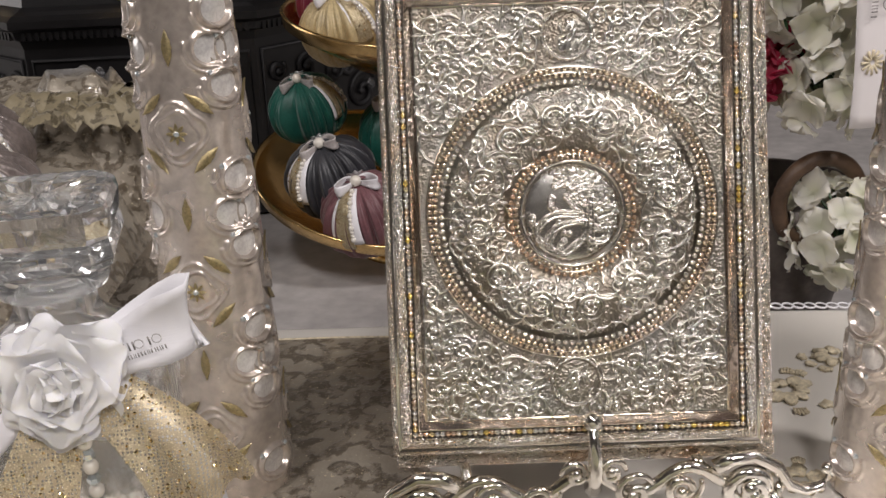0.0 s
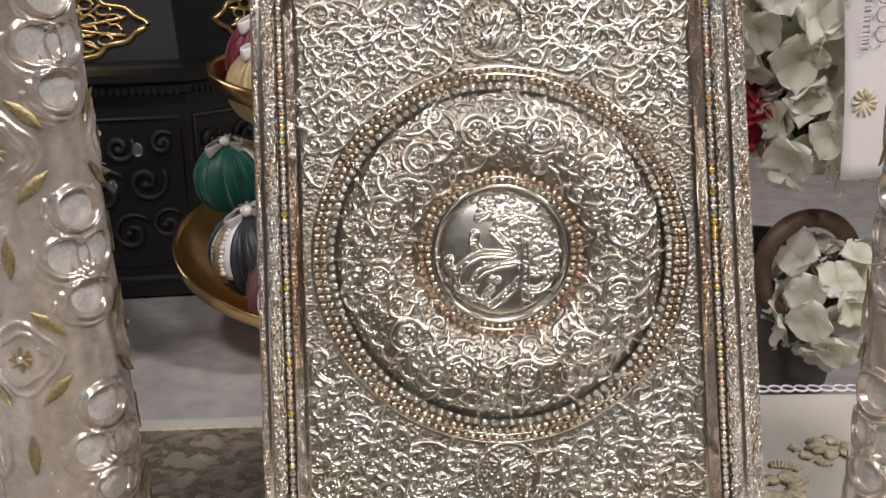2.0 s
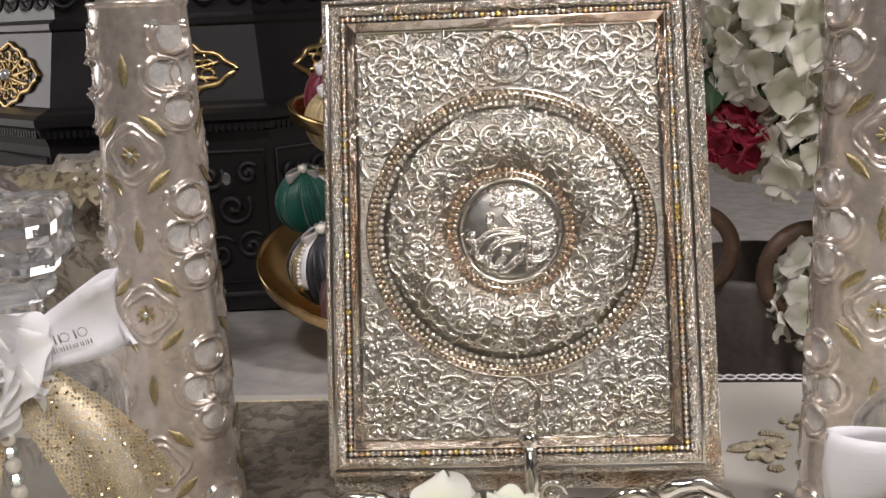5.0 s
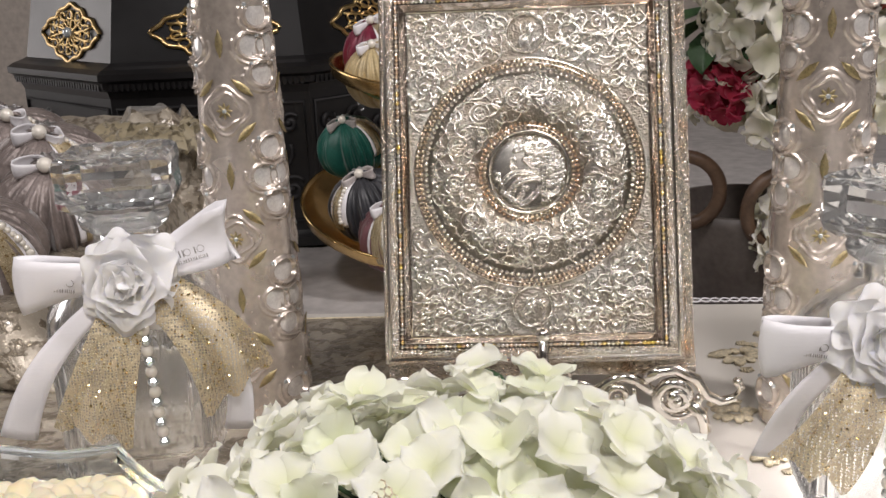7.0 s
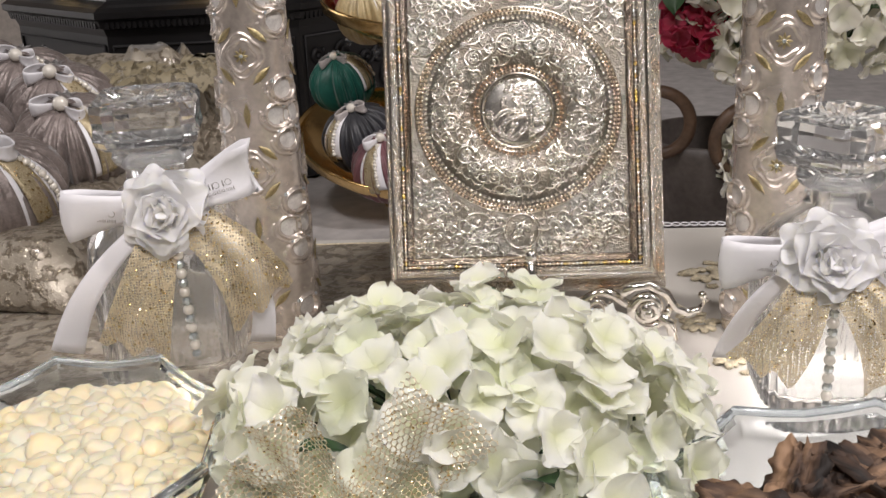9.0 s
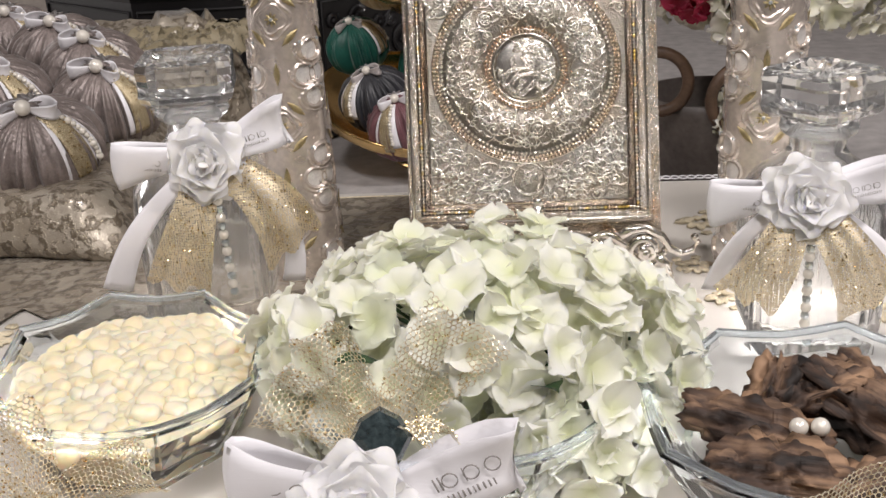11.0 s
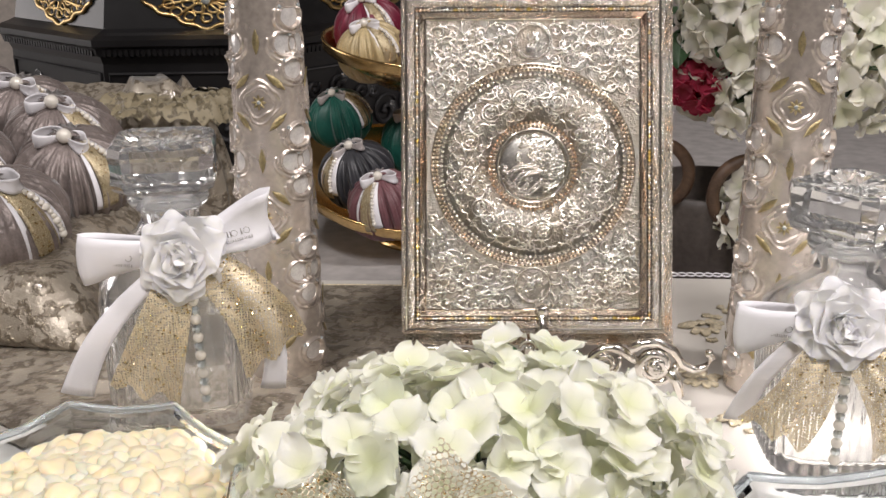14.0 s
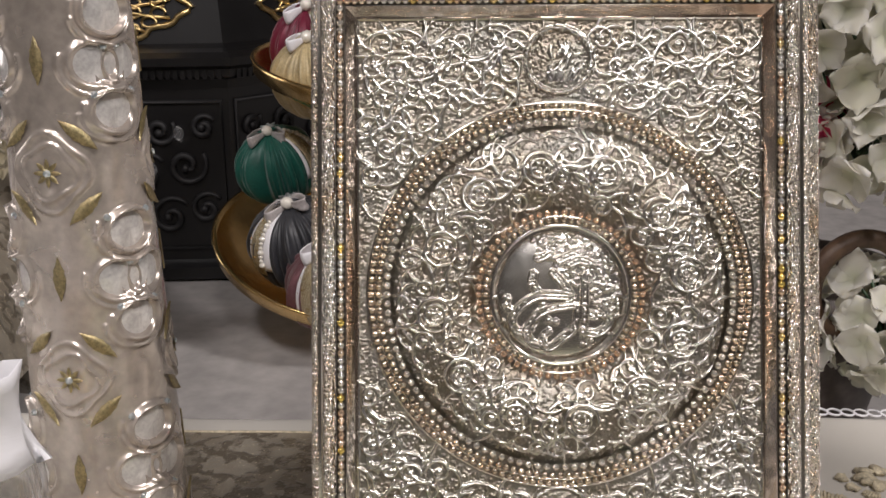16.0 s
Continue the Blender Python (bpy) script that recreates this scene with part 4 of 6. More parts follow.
def bead_string(name, parent, a, b, n, r, sag=0.0, m=None):
    """Pearls and small stones on a thread, hanging from a to b."""
    a, b = V(a), V(b)
    pts = [a.lerp(b, k / (n - 1)) + V((0, 0, -sag * math.sin(math.pi * k / (n - 1)))) for k in range(n)]
    base = part(name, Geo().tube(pts, 0.0004, 5).mesh(name), M_PRINT, parent, "thread strung with pearls and clear stones")
    for k, p in enumerate(pts):
        if k % 2:
            part("pearl_bead", PEARL[1], None, base, m=Matrix.Translation(p) @ Matrix.Scale(r, 4))
        else:
            part("stone_bead", STONEBEAD, None, base, m=Matrix.Translation(p) @ Matrix.Scale(r * 0.9, 4))
    return base


PEARL = {1: Geo().ball((0, 0, 0), 1, 16, 10).mesh("pearl_bead")}
PEARL[1].materials.append(M_PEARLBEAD)
STONEBEAD = Geo().ball((0, 0, 0), 1, 7, 5).mesh("stone_bead", False)
STONEBEAD.materials.append(M_RHINE)


def print_bars(parent, at_m, width, height, rows=2, seed=0, ring=True):
    """Unreadable print: rings and bars lying on a ribbon."""
    rnd = random.Random(seed)
    g = Geo()
    for r in range(rows):
        x = -width / 2
        while x < width / 2:
            w = rnd.uniform(0.35, 0.8) * height * (0.75 if r else 1)
            hgt = height * (0.5 if r else 1)
            z = -r * height * 1.2
            if ring and rnd.random() < 0.5 and r == 0:
                g.tube([(x + w / 2 + hgt / 2 * math.cos(a), 0, z + hgt / 2 * math.sin(a)) for a in [TAU * k / 12 for k in range(12)]], height * 0.05, 4, closed=True)
                x += hgt * 1.25
            else:
                g.box((x, -0.0001, z - hgt / 2), (x + w * 0.25, 0.0001, z + hgt / 2))
                x += w * 0.7
    return part("print", g.mesh("print"), M_PRINT, parent, "small grey printing that cannot be read", at_m)


# ---- crystal bottles ----
def squarish(n=4.5):
    return lambda a, z: 1 / (abs(math.cos(a)) ** n + abs(math.sin(a)) ** n) ** (1 / n)


def bottle(m, seed, stop_turn, label):
    b = thing("crystal_bottle", m, label, "bottle", "crystal bottles")
    sq = squarish()
    prof = [(0.001, 0), (0.040, 0.0), (0.0450, 0.003), (0.0460, 0.012), (0.0465, 0.05), (0.0475, 0.085), (0.0465, 0.100), (0.041, 0.113), (0.031, 0.123), (0.022, 0.130), (0.0190, 0.136), (0.0190, 0.142), (0.025, 0.146), (0.0265, 0.150), (0.0250, 0.1545), (0.0175, 0.1550)]
    inner = [(0.0120, 0.1550), (0.0118, 0.130), (0.020, 0.124), (0.030, 0.115), (0.0375, 0.106), (0.0415, 0.095), (0.0415, 0.05), (0.0410, 0.016), (0.038, 0.011), (0.001, 0.010)]

    def shape(a, z):
        k = sq(a, z)
        soft = min(1, max(0, (0.125 - z) / 0.03))
        k = 1 + (k - 1) * soft
        if z < 0.082:
            k *= 1 + (0.036 * abs(math.cos(22 * a)) - 0.024) * min(1, z / 0.006)
        return k

    def inside(a, z):
        soft = min(1, max(0, (0.122 - z) / 0.03))
        return 1 + (sq(a, z) - 1) * soft

    g = Geo().lathe(prof, 264, shape=shape, cap=False)
    n = len(g.v)
    g.lathe(inner, 264, shape=inside, cap=False)
    a0, b0 = (len(prof) - 1) * 264, n
    g.f += [(a0 + k, a0 + (k + 1) % 264, b0 + (k + 1) % 264, b0 + k) for k in range(264)]
    part("body", g.mesh("body"), M_GLASS, b, "clear fluted crystal body")
    # stopper: square block with cut corners and a star cut in the top
    g = Geo()
    half, z0, z1 = 0.0325, 0.1570, 0.190
    octo = []
    for k in range(4):
        for da in (-0.30, 0.30):
            a = TAU * k / 4 + math.pi / 4 + da * 0.5
            q = half / max(abs(math.cos(a)), abs(math.sin(a)))
            octo.append((q * math.cos(a), q * math.sin(a)))
    rim = []
    for k in range(8):
        p, q = octo[k], octo[(k + 1) % 8]
        for s in ((0, 0.17, 0.34, 0.5, 0.66, 0.83) if k % 2 else (0, 0.5)):
            rim.append(V((p[0] + (q[0] - p[0]) * s, p[1] + (q[1] - p[1]) * s, 0)))

    def level(f, z, cut=0.0):
        return [V((v.x * (f - cut * (k % 2)), v.y * (f - cut * (k % 2)), z)) for k, v in enumerate(rim)]

    rows = []
    for r, z in ((0.0135, 0.1450), (0.0150, 0.1550), (0.0165, 0.1568)):
        rows.append([V((v.x / v.xy.length * r, v.y / v.xy.length * r, z)) for v in rim])
    rows += [level(0.80, z0, 0.10), level(0.96, z0 + 0.004), level(1.0, z0 + 0.008), level(0.97, (z0 + z1) / 2), level(1.0, z1 - 0.007), level(0.97, z1 - 0.002), level(0.90, z1)]
    for f, deep in ((0.74, 0.0030), (0.50, 0.0065), (0.26, 0.0080), (0.05, 0.0075)):
        rows.append([V((v.x * f, v.y * f, z1 - (deep if k % 2 else deep * 0.25))) for k, v in enumerate(rim)])
    g.grid(rows, wrap=True, cap=True)
    part("stopper", g.mesh("stopper", False), M_CUT, b, "square cut-crystal stopper with a star in its top", turn(rz=stop_turn))
    return b


def dress(b, front, knot_z, size, seed, tails, shift=0.006):
    """Bow, rose, glitter net, pearls on the front of a bottle; front: the y of its face."""
    k0 = V((shift, front - 0.012, knot_z))
    bow = part("bow", Geo().ball((0, 0, 0), 0.005, 10, 6).mesh("bow"), M_SATIN, b, "white satin printed bow", Matrix.Translation(k0))
    for tip, droop, width, puff in tails["wings"]:
        g = Geo()
        loop_wing(g, tip, droop, width * size, puff)
        part("bow_wing", g.mesh("bow_wing"), M_SATIN, bow)
        c = V(tip) * 0.62
        print_bars(bow, Matrix.Translation(c + V((0, -puff * 1.12 - 0.0004, droop * 0.4))) @ turn(ry=-14 if tip[0] > 0 else 8), 0.016, 0.0038, 2, seed)
    for end, width, mid in tails["white"]:
        end = V(end)
        pts = [V((0, 0.004, 0)).lerp(end, s) + V(mid) * math.sin(math.pi * s) for s in [i / 16 for i in range(17)]]
        g = Geo().strip(pts, V((1, 0.1, 0.15)), lambda s: width * (0.4 + 0.6 * s), 0.0005, bulge=0.1)
        part("bow_tail", g.mesh("bow_tail"), M_SATIN, bow)
    for end, w0, w1, mid, wave in tails["gold"]:
        end = V(end)
        n = 26
        pts = [V((0, 0.0, 0)).lerp(end, s) + V(mid) * math.sin(math.pi * s) for s in [i / n for i in range(n + 1)]]
        rows = []
        d = (end - V((0, 0, 0))).normalized()
        side = V((1, 0, 0)) - d * d.x
        side.normalize()
        for i, p in enumerate(pts):
            s = i / n
            w = w0 + (w1 - w0) * s ** 0.8
            rows.append([p + side * w * (j / 12 - 0.5) + V((0, -0.0035 * math.sin(wave * TAU * j / 12 + 2 * s) * s - 0.006 * math.cos((j / 12 - 0.5) * 2.6) * s, 0.003 * math.sin(5 * j) * s)) for j in range(13)])
        tail = part("gold_net", Geo().grid(rows).mesh("gold_net"), M_TULLE, bow, "gold glitter net ribbon")
        sparkle = random.Random(seed + int(1000 * w1))
        g = Geo()
        for k in range(130):
            i, j = sparkle.uniform(3, n - 0.01), sparkle.uniform(0, 11.99)
            p, q = rows[int(i)][int(j)], rows[int(i)][int(j) + 1]
            c = p.lerp(q, j % 1) + (rows[min(n, int(i) + 1)][int(j)] - p) * (i % 1) + V((0, -0.0007, 0))
            rs = sparkle.uniform(0.00045, 0.00095)
            tilt = turn(sparkle.uniform(55, 125), sparkle.uniform(-40, 40), sparkle.uniform(-40, 40))
            g.add([(rs, 0, 0), (0.5 * rs, 0.87 * rs, 0), (-0.5 * rs, 0.87 * rs, 0), (-rs, 0, 0), (-0.5 * rs, -0.87 * rs, 0), (0.5 * rs, -0.87 * rs, 0), (0, 0, 0.4 * rs)],
                  [(0, 1, 6), (1, 2, 6), (2, 3, 6), (3, 4, 6), (4, 5, 6), (5, 0, 6)], Matrix.Translation(c) @ tilt)
        part("glitter", g.mesh("glitter", False), M_GLITTER, tail, "gold glitter flakes", kind="stuff")
    rose(b, Matrix.Translation(k0 + V((0, -0.008, 0))) @ turn(rx=80), 0.0285 * size, seed)
    bead_string("pearl_string", b, k0 + V((0.004, -0.014, -0.022)), k0 + V((0.006, -0.006, -0.098)), 13, 0.0035)


lb = bottle(pose(-0.240, 0.034, 0, 0, 0, 4), 1, 3, "clear square crystal bottle dressed with white bow and rose")
dress(lb, -0.046, 0.131, 1.0, 5, {
    "wings": (((-0.061, -0.004, 0.004), -0.006, 0.032, 0.006), ((0.054, -0.004, 0.022), 0.0, 0.034, 0.008)),
    "white": (((-0.072, -0.010, -0.088), 0.020, (-0.010, -0.012, 0.004)), ((0.048, -0.004, -0.094), 0.016, (0.022, -0.010, 0.004))),
    "gold": (((-0.030, -0.010, -0.088), 0.016, 0.044, (0.0, -0.012, 0.0), 2.0), ((0.052, -0.008, -0.066), 0.018, 0.050, (0.012, -0.016, 0.006), 2.0)),
}, 0.016)
rb = bottle(pose(0.179, -0.056, 0, 0, 0, -6) @ Matrix.Diagonal((0.94, 0.94, 0.92, 1)), 2, 38, "clear fluted crystal bottle dressed with white bow and gold net")
dress(rb, -0.050, 0.1225, 1.0, 9, {
    "wings": (((-0.058, -0.004, -0.002), -0.003, 0.031, 0.007), ((0.058, -0.004, 0.010), 0.0, 0.032, 0.008)),
    "white": (((-0.052, 0.004, -0.070), 0.018, (-0.012, -0.010, 0.004)), ((0.072, -0.002, -0.086), 0.022, (0.012, -0.012, 0.004))),
    "gold": (((-0.036, -0.010, -0.070), 0.016, 0.044, (0.0, -0.014, 0.0), 2.0), ((0.044, -0.010, -0.076), 0.016, 0.046, (0.006, -0.016, 0.0), 3.0)),
}, -0.023)

# ---- hydrangeas ----
def floret_mesh(size, seed, petals=4):
    rnd = random.Random(seed)
    g = Geo()
    for k in range(petals):
        a = TAU * k / petals + rnd.uniform(-0.22, 0.22)
        l, wd = size * rnd.uniform(0.85, 1.1), size * rnd.uniform(0.85, 1.08)
        lift, curl, ph = rnd.uniform(0.15, 0.8), rnd.uniform(-0.9, -0.1), rnd.uniform(0, 6)
        cup, fold = rnd.uniform(0.10, 0.45), rnd.uniform(-0.10, 0.10)
        rows = []
        for i in range(10):
            s = (i / 9) ** 0.8
            row = []
            w = wd * 0.60 * (math.sin(math.pi * min(0.985, 0.03 + 0.955 * s ** 0.85)) ** 0.5)
            for j in range(9):
                t = -1 + j / 4
                x = l * (s - 0.20 * t * t * s * s + 0.05 * s * s * abs(t))
                z = l * (lift * s ** 1.3 + curl * max(0, s - 0.45) ** 1.6 + cup * t * t * s * (1.2 - s) + fold * t * abs(t) * s + 0.11 * math.sin(ph + 4.0 * t + 3 * s) * s * s)
                row.append((x, t * w, z))
            rows.append(row)
        g.grid(rows, m=turn(rz=math.degrees(a)))
    bm = bmesh.new()
    bm.from_mesh(g.mesh("petals"))
    bmesh.ops.remove_doubles(bm, verts=bm.verts, dist=1e-6)
    me = bpy.data.meshes.new("floret")
    bm.to_mesh(me)
    bm.free()
    return me


def leaf_mesh(l, seed):
    rows = []
    for i in range(11):
        s = i / 10
        w = 0.33 * l * math.sin(math.pi * s ** 0.8) ** 0.9
        rows.append([(l * s, t * w * (1 + 0.06 * math.sin(9 * s * 3)), 0.10 * l * abs(t) + 0.18 * l * math.sin(2 * s)) for t in (-1, -0.6, -0.2, 0, 0.2, 0.6, 1)])
    return Geo().grid(rows).mesh("leaf")


FLORETS = [floret_mesh(0.0185, 20 + k) for k in range(7)]
for me_ in FLORETS:
    me_.materials.append(M_PETAL)


def bloom(parent, centre, radii, count, meshes, seed, scale=1.0, low=-0.35, jitter=0.10):
    """Florets over an uneven ball, facing outward."""
    rnd = random.Random(seed)
    golden = math.pi * (3 - math.sqrt(5))
    for k in range(count):
        z = 1 - (1 - low) * (k + 0.5) / count
        r = math.sqrt(max(0, 1 - z * z))
        a = golden * k + rnd.uniform(-0.15, 0.15)
        d = V((r * math.cos(a), r * math.sin(a), z))
        bump = 1 + jitter * noise.noise(d * 2.3 + V((seed, 0, 0))) * 1.6 + rnd.uniform(-0.07, 0.05)
        p = V(centre) + V((d.x * radii[0], d.y * radii[1], d.z * radii[2])) * bump
        out = V((d.x / radii[0], d.y / radii[1], d.z / radii[2])).normalized()
        out = (out + V((rnd.uniform(-0.35, 0.35), rnd.uniform(-0.35, 0.35), rnd.uniform(-0.35, 0.35)))).normalized()
        m = Matrix.Translation(p) @ out.to_track_quat("Z", "Y").to_matrix().to_4x4() @ turn(rz=rnd.uniform(0, 360)) @ Matrix.Scale(scale * rnd.uniform(0.85, 1.15), 4)
        part("floret", rnd.choice(meshes), None, parent, m=m)


def stalks(parent, centre, radii, n, seed):
    rnd = random.Random(seed)
    g = Geo()
    for k in range(n):
        a, z = rnd.uniform(0, TAU), rnd.uniform(-0.2, 0.95)
        r = math.sqrt(1 - z * z)
        tip = V((r * math.cos(a) * radii[0], r * math.sin(a) * radii[1], z * radii[2])) * 0.92
        g.tube([V(centre) + V((0, 0, -radii[2] * 0.6)), V(centre) + tip * 0.5, V(centre) + tip], 0.0011, 5)
    return part("stem", g.mesh("stem"), M_LEAF, parent, "green flower stalks", kind="stuff")


HY = V((-0.052, -0.178, 0.001))
hyd = thing("hydrangea_bunch", HY, "full bunch of white-green silk hydrangeas in a glass bowl", "flowers")
stalks(hyd, (0, 0, 0.045), (0.10, 0.08, 0.06), 60, 3)
bloom(hyd, (0.0, 0.0, 0.045), (0.117, 0.078, 0.069), 200, FLORETS, 4, 0.88, -0.45, 0.13)
bloom(hyd, (0.0, 0.0, 0.045), (0.085, 0.058, 0.050), 56, FLORETS, 5, 0.9, -0.2)
bloom(hyd, (0.052, -0.035, 0.022), (0.050, 0.048, 0.045), 44, FLORETS, 6, 0.9, -0.6)
for k, (x, y, z, rz, ry) in enumerate(((-0.050, -0.050, 0.072, 215, -10), (0.03, -0.06, 0.06, 290, -10), (0.022, 0.055, 0.086, 95, -10))):
    part("leaf", leaf_mesh(0.026, k), M_LEAF, hyd, "dark green leaf", pose(x, y, z, 0, ry, rz))


# ---- glass bowls with eight points ----
def octa_bowl(name, m, rx, ry, height, label, twist=0.0, category="bowl", group="glass bowls"):
    b = thing(name, m, label, category, group)
    N = 8

    def ring(fx, z, peak=0.0):
        row = []
        for k in range(N * 4):
            a = TAU * k / (N * 4)
            c, f = divmod(k, 4)
            p, q = TAU * c / N, TAU * (c + 1) / N
            x = (1 - f / 4) * math.cos(p) + f / 4 * math.cos(q)
            y = (1 - f / 4) * math.sin(p) + f / 4 * math.sin(q)
            z2 = z + peak * (1 - min(f, 4 - f) / 2) ** 1.5
            row.append(V((x * rx * fx, y * ry * fx, z2)))
        return row

    h = height
    rows = [ring(0.05, 0.0), ring(0.60, 0.0), ring(0.64, 0.003), ring(0.80, h * 0.45), ring(0.97, h - 0.004, 0.003), ring(1.0, h, 0.004), ring(0.985, h + 0.001, 0.004), ring(0.90, h - 0.001, 0.003), ring(0.87, h - 0.008, 0.002), ring(0.70, h * 0.45), ring(0.55, 0.008), ring(0.05, 0.008)]
    g = Geo().grid(rows, wrap=True, cap=True)
    part("bowl_glass", g.mesh("bowl_glass", False), M_BOWLGLASS, b, "", turn(rz=twist))
    part("rim", Geo().tube(ring(0.955, h + 0.001, 0.004), 0.0025, 8, closed=True).mesh("rim"), M_RIMGLASS, b, "thick glass rim, tinted blue-grey to stand for edge refraction", turn(rz=twist))
    return b


sugar_bowl = octa_bowl("glass_bowl", pose(-0.2475, -0.166, 0), 0.082, 0.098, 0.052, "eight-sided clear glass bowl full of rock sugar", 22)
bark_bowl = octa_bowl("glass_bowl", pose(0.118, -0.262, 0), 0.098, 0.092, 0.052, "eight-sided clear glass bowl holding bark pieces", 22)
flower_bowl = octa_bowl("glass_bowl", pose(-0.055, -0.215, 0), 0.088, 0.080, 0.046, "eight-sided clear glass bowl under the hydrangeas", 22)

# rock sugar: rounded flakes heaped in the bowl
rnd = random.Random(11)
flakes = []
for k in range(6):
    g = Geo()
    rows = []
    for i in range(8):
        b = -math.pi / 2 + math.pi * (i + 0.25) / 7.5
        row = []
        for q in range(14):
            a = TAU * q / 14
            d = V((math.cos(b) * math.cos(a), math.cos(b) * math.sin(a), math.sin(b)))
            box = (abs(d.x) ** 3.2 + abs(d.y) ** 3.2 + abs(d.z * 1.25) ** 3.2) ** (-1 / 3.2)
            row.append(d * box * (1 + 0.22 * noise.noise(d * 1.4 + V((k * 7.0, 0, 0)))))
        rows.append(row)
    g.grid(rows, wrap=True, cap=True)
    me_ = g.mesh("flake")
    me_.materials.append(M_SUGAR)
    flakes.append(me_)
heap = thing("rock_sugar", (-0.2475, -0.166, 0.0), "heap of cream-coloured rock sugar flakes in a glass bowl", "sugar")
mound = [[(0.064 * f * math.cos(TAU * k / 40), 0.077 * f * math.sin(TAU * k / 40), 0.0515 - 0.010 * f * f) for k in range(40)] for f in (0.02, 0.3, 0.6, 0.85, 1.0)]
mound.append([(0.049 * math.cos(TAU * k / 40), 0.059 * math.sin(TAU * k / 40), 0.010) for k in range(40)])
part("mound", Geo().grid(mound, wrap=True, cap=True).mesh("mound"), M_SUGAR, heap)
for k in range(285):
    f = math.sqrt((k + 0.5) / 285)
    a = k * 2.39996
    x, y = 0.064 * f * math.cos(a), 0.077 * f * math.sin(a)
    z = 0.0490 - 0.010 * f * f + rnd.uniform(-0.0022, 0.0030)
    sc = rnd.uniform(0.0062, 0.0096)
    part("flake", rnd.choice(flakes), None, heap, m=pose(x, y, z, rnd.uniform(-28, 28), rnd.uniform(-28, 28), rnd.uniform(0, 360)) @ Matrix.Diagonal((sc, sc * rnd.uniform(0.75, 1.0), sc * 0.8, 1)))


# bark pieces: long splintered chunks
def bark_piece(m, l, w, h, seed):
    rows = []
    for i in range(40):
        s = i / 39
        env = (0.35 + 0.65 * math.sin(math.pi * (0.06 + 0.88 * s)) ** 0.5)
        row = []
        for k in range(36):
            a = TAU * k / 36
            p = V((s * 1.2, math.cos(a) * 2.2, math.sin(a) * 2.2))
            ridge = abs(noise.noise(V((s * 1.6 + seed, math.cos(a) * 3.4, math.sin(a) * 3.4))))
            fine = noise.noise(V((s * 9 + seed, math.cos(a) * 9, math.sin(a) * 9)))
            q = env * (0.55 + 1.0 * ridge + 0.42 * fine + 0.25 * noise.noise(p + V((seed, 0, 0))))
            bend = 0.12 * l * math.sin(2.2 * s + seed)
            row.append((l * (s - 0.5) + 0.10 * l * noise.noise(V((seed, k * 0.7, s * 0.5))) * (s > 0.85 or s < 0.15), w * q * math.cos(a) + bend * 0.3, h * q * math.sin(a) + bend * 0.2))
        rows.append(row)
    return solo("bark_piece", Geo().grid(rows, wrap=True, cap=True).mesh("bark_piece"), M_BARK, "splintered dark brown bark piece lying in a glass bowl", "bark", m, "bark pieces in the bowl")


bark_piece(pose(0.082, -0.262, 0.043, 10, 6, -22), 0.070, 0.018, 0.016, 1.3)
bark_piece(pose(0.098, -0.236, 0.044, 20, -30, 60), 0.048, 0.017, 0.018, 4.1)
bark_piece(pose(0.118, -0.240, 0.046, -20, -12, 15), 0.060, 0.017, 0.017, 7.7)
bark_piece(pose(0.150, -0.258, 0.040, 12, 18, -42), 0.095, 0.021, 0.018, 9.2)
bark_piece(pose(0.082, -0.298, 0.040, 0, 4, -14), 0.062, 0.021, 0.015, 12.4)
bark_piece(pose(0.140, -0.306, 0.038, 10, -6, 12), 0.070, 0.022, 0.015, 18.4)
bark_piece(pose(0.160, -0.222, 0.038, 30, 10, -60), 0.06, 0.016, 0.016, 15.6)
for x, y, z in ((0.098, -0.276, 0.053), (0.108, -0.277, 0.053)):
    solo("pearl", PEARL[1], None, "single cream pearl among the bark", "pearl", Matrix.Translation((x, y, z)) @ Matrix.Scale(0.0046, 4), "loose pearls")


# ---- net ribbons with open cells ----
def hex_net(surface, nu, nv, rim=0.24, thick=0.0004):
    """Open six-sided cells over surface(u, v)."""
    g = Geo()
    for j in range(nv):
        for i in range(nu):
            cu, cv = (i + 0.5 + (0.5 if j % 2 else 0)) / (nu + 0.5), (j + 0.5) / nv
            du, dv = 0.5 / (nu + 0.5) * 1.15, 0.5 / nv * 1.33
            o, q = [], []
            for k in range(6):
                a = TAU * (k + 0.5) / 6
                u, v = cu + du * math.cos(a), cv + dv * math.sin(a)
                o.append(surface(u, v))
                q.append(surface(cu + du * (1 - rim) * math.cos(a), cv + dv * (1 - rim) * math.sin(a)))
            c = surface(cu, cv)
            nrm = (V(o[0]) - V(c)).cross(V(o[2]) - V(c)).normalized() * thick
            top = [V(p) + nrm for p in q]
            g.add([V(p) for p in o] + top, [(k, (k + 1) % 6, 6 + (k + 1) % 6, 6 + k) for k in range(6)])
    return g.mesh("net_ribbon", False)


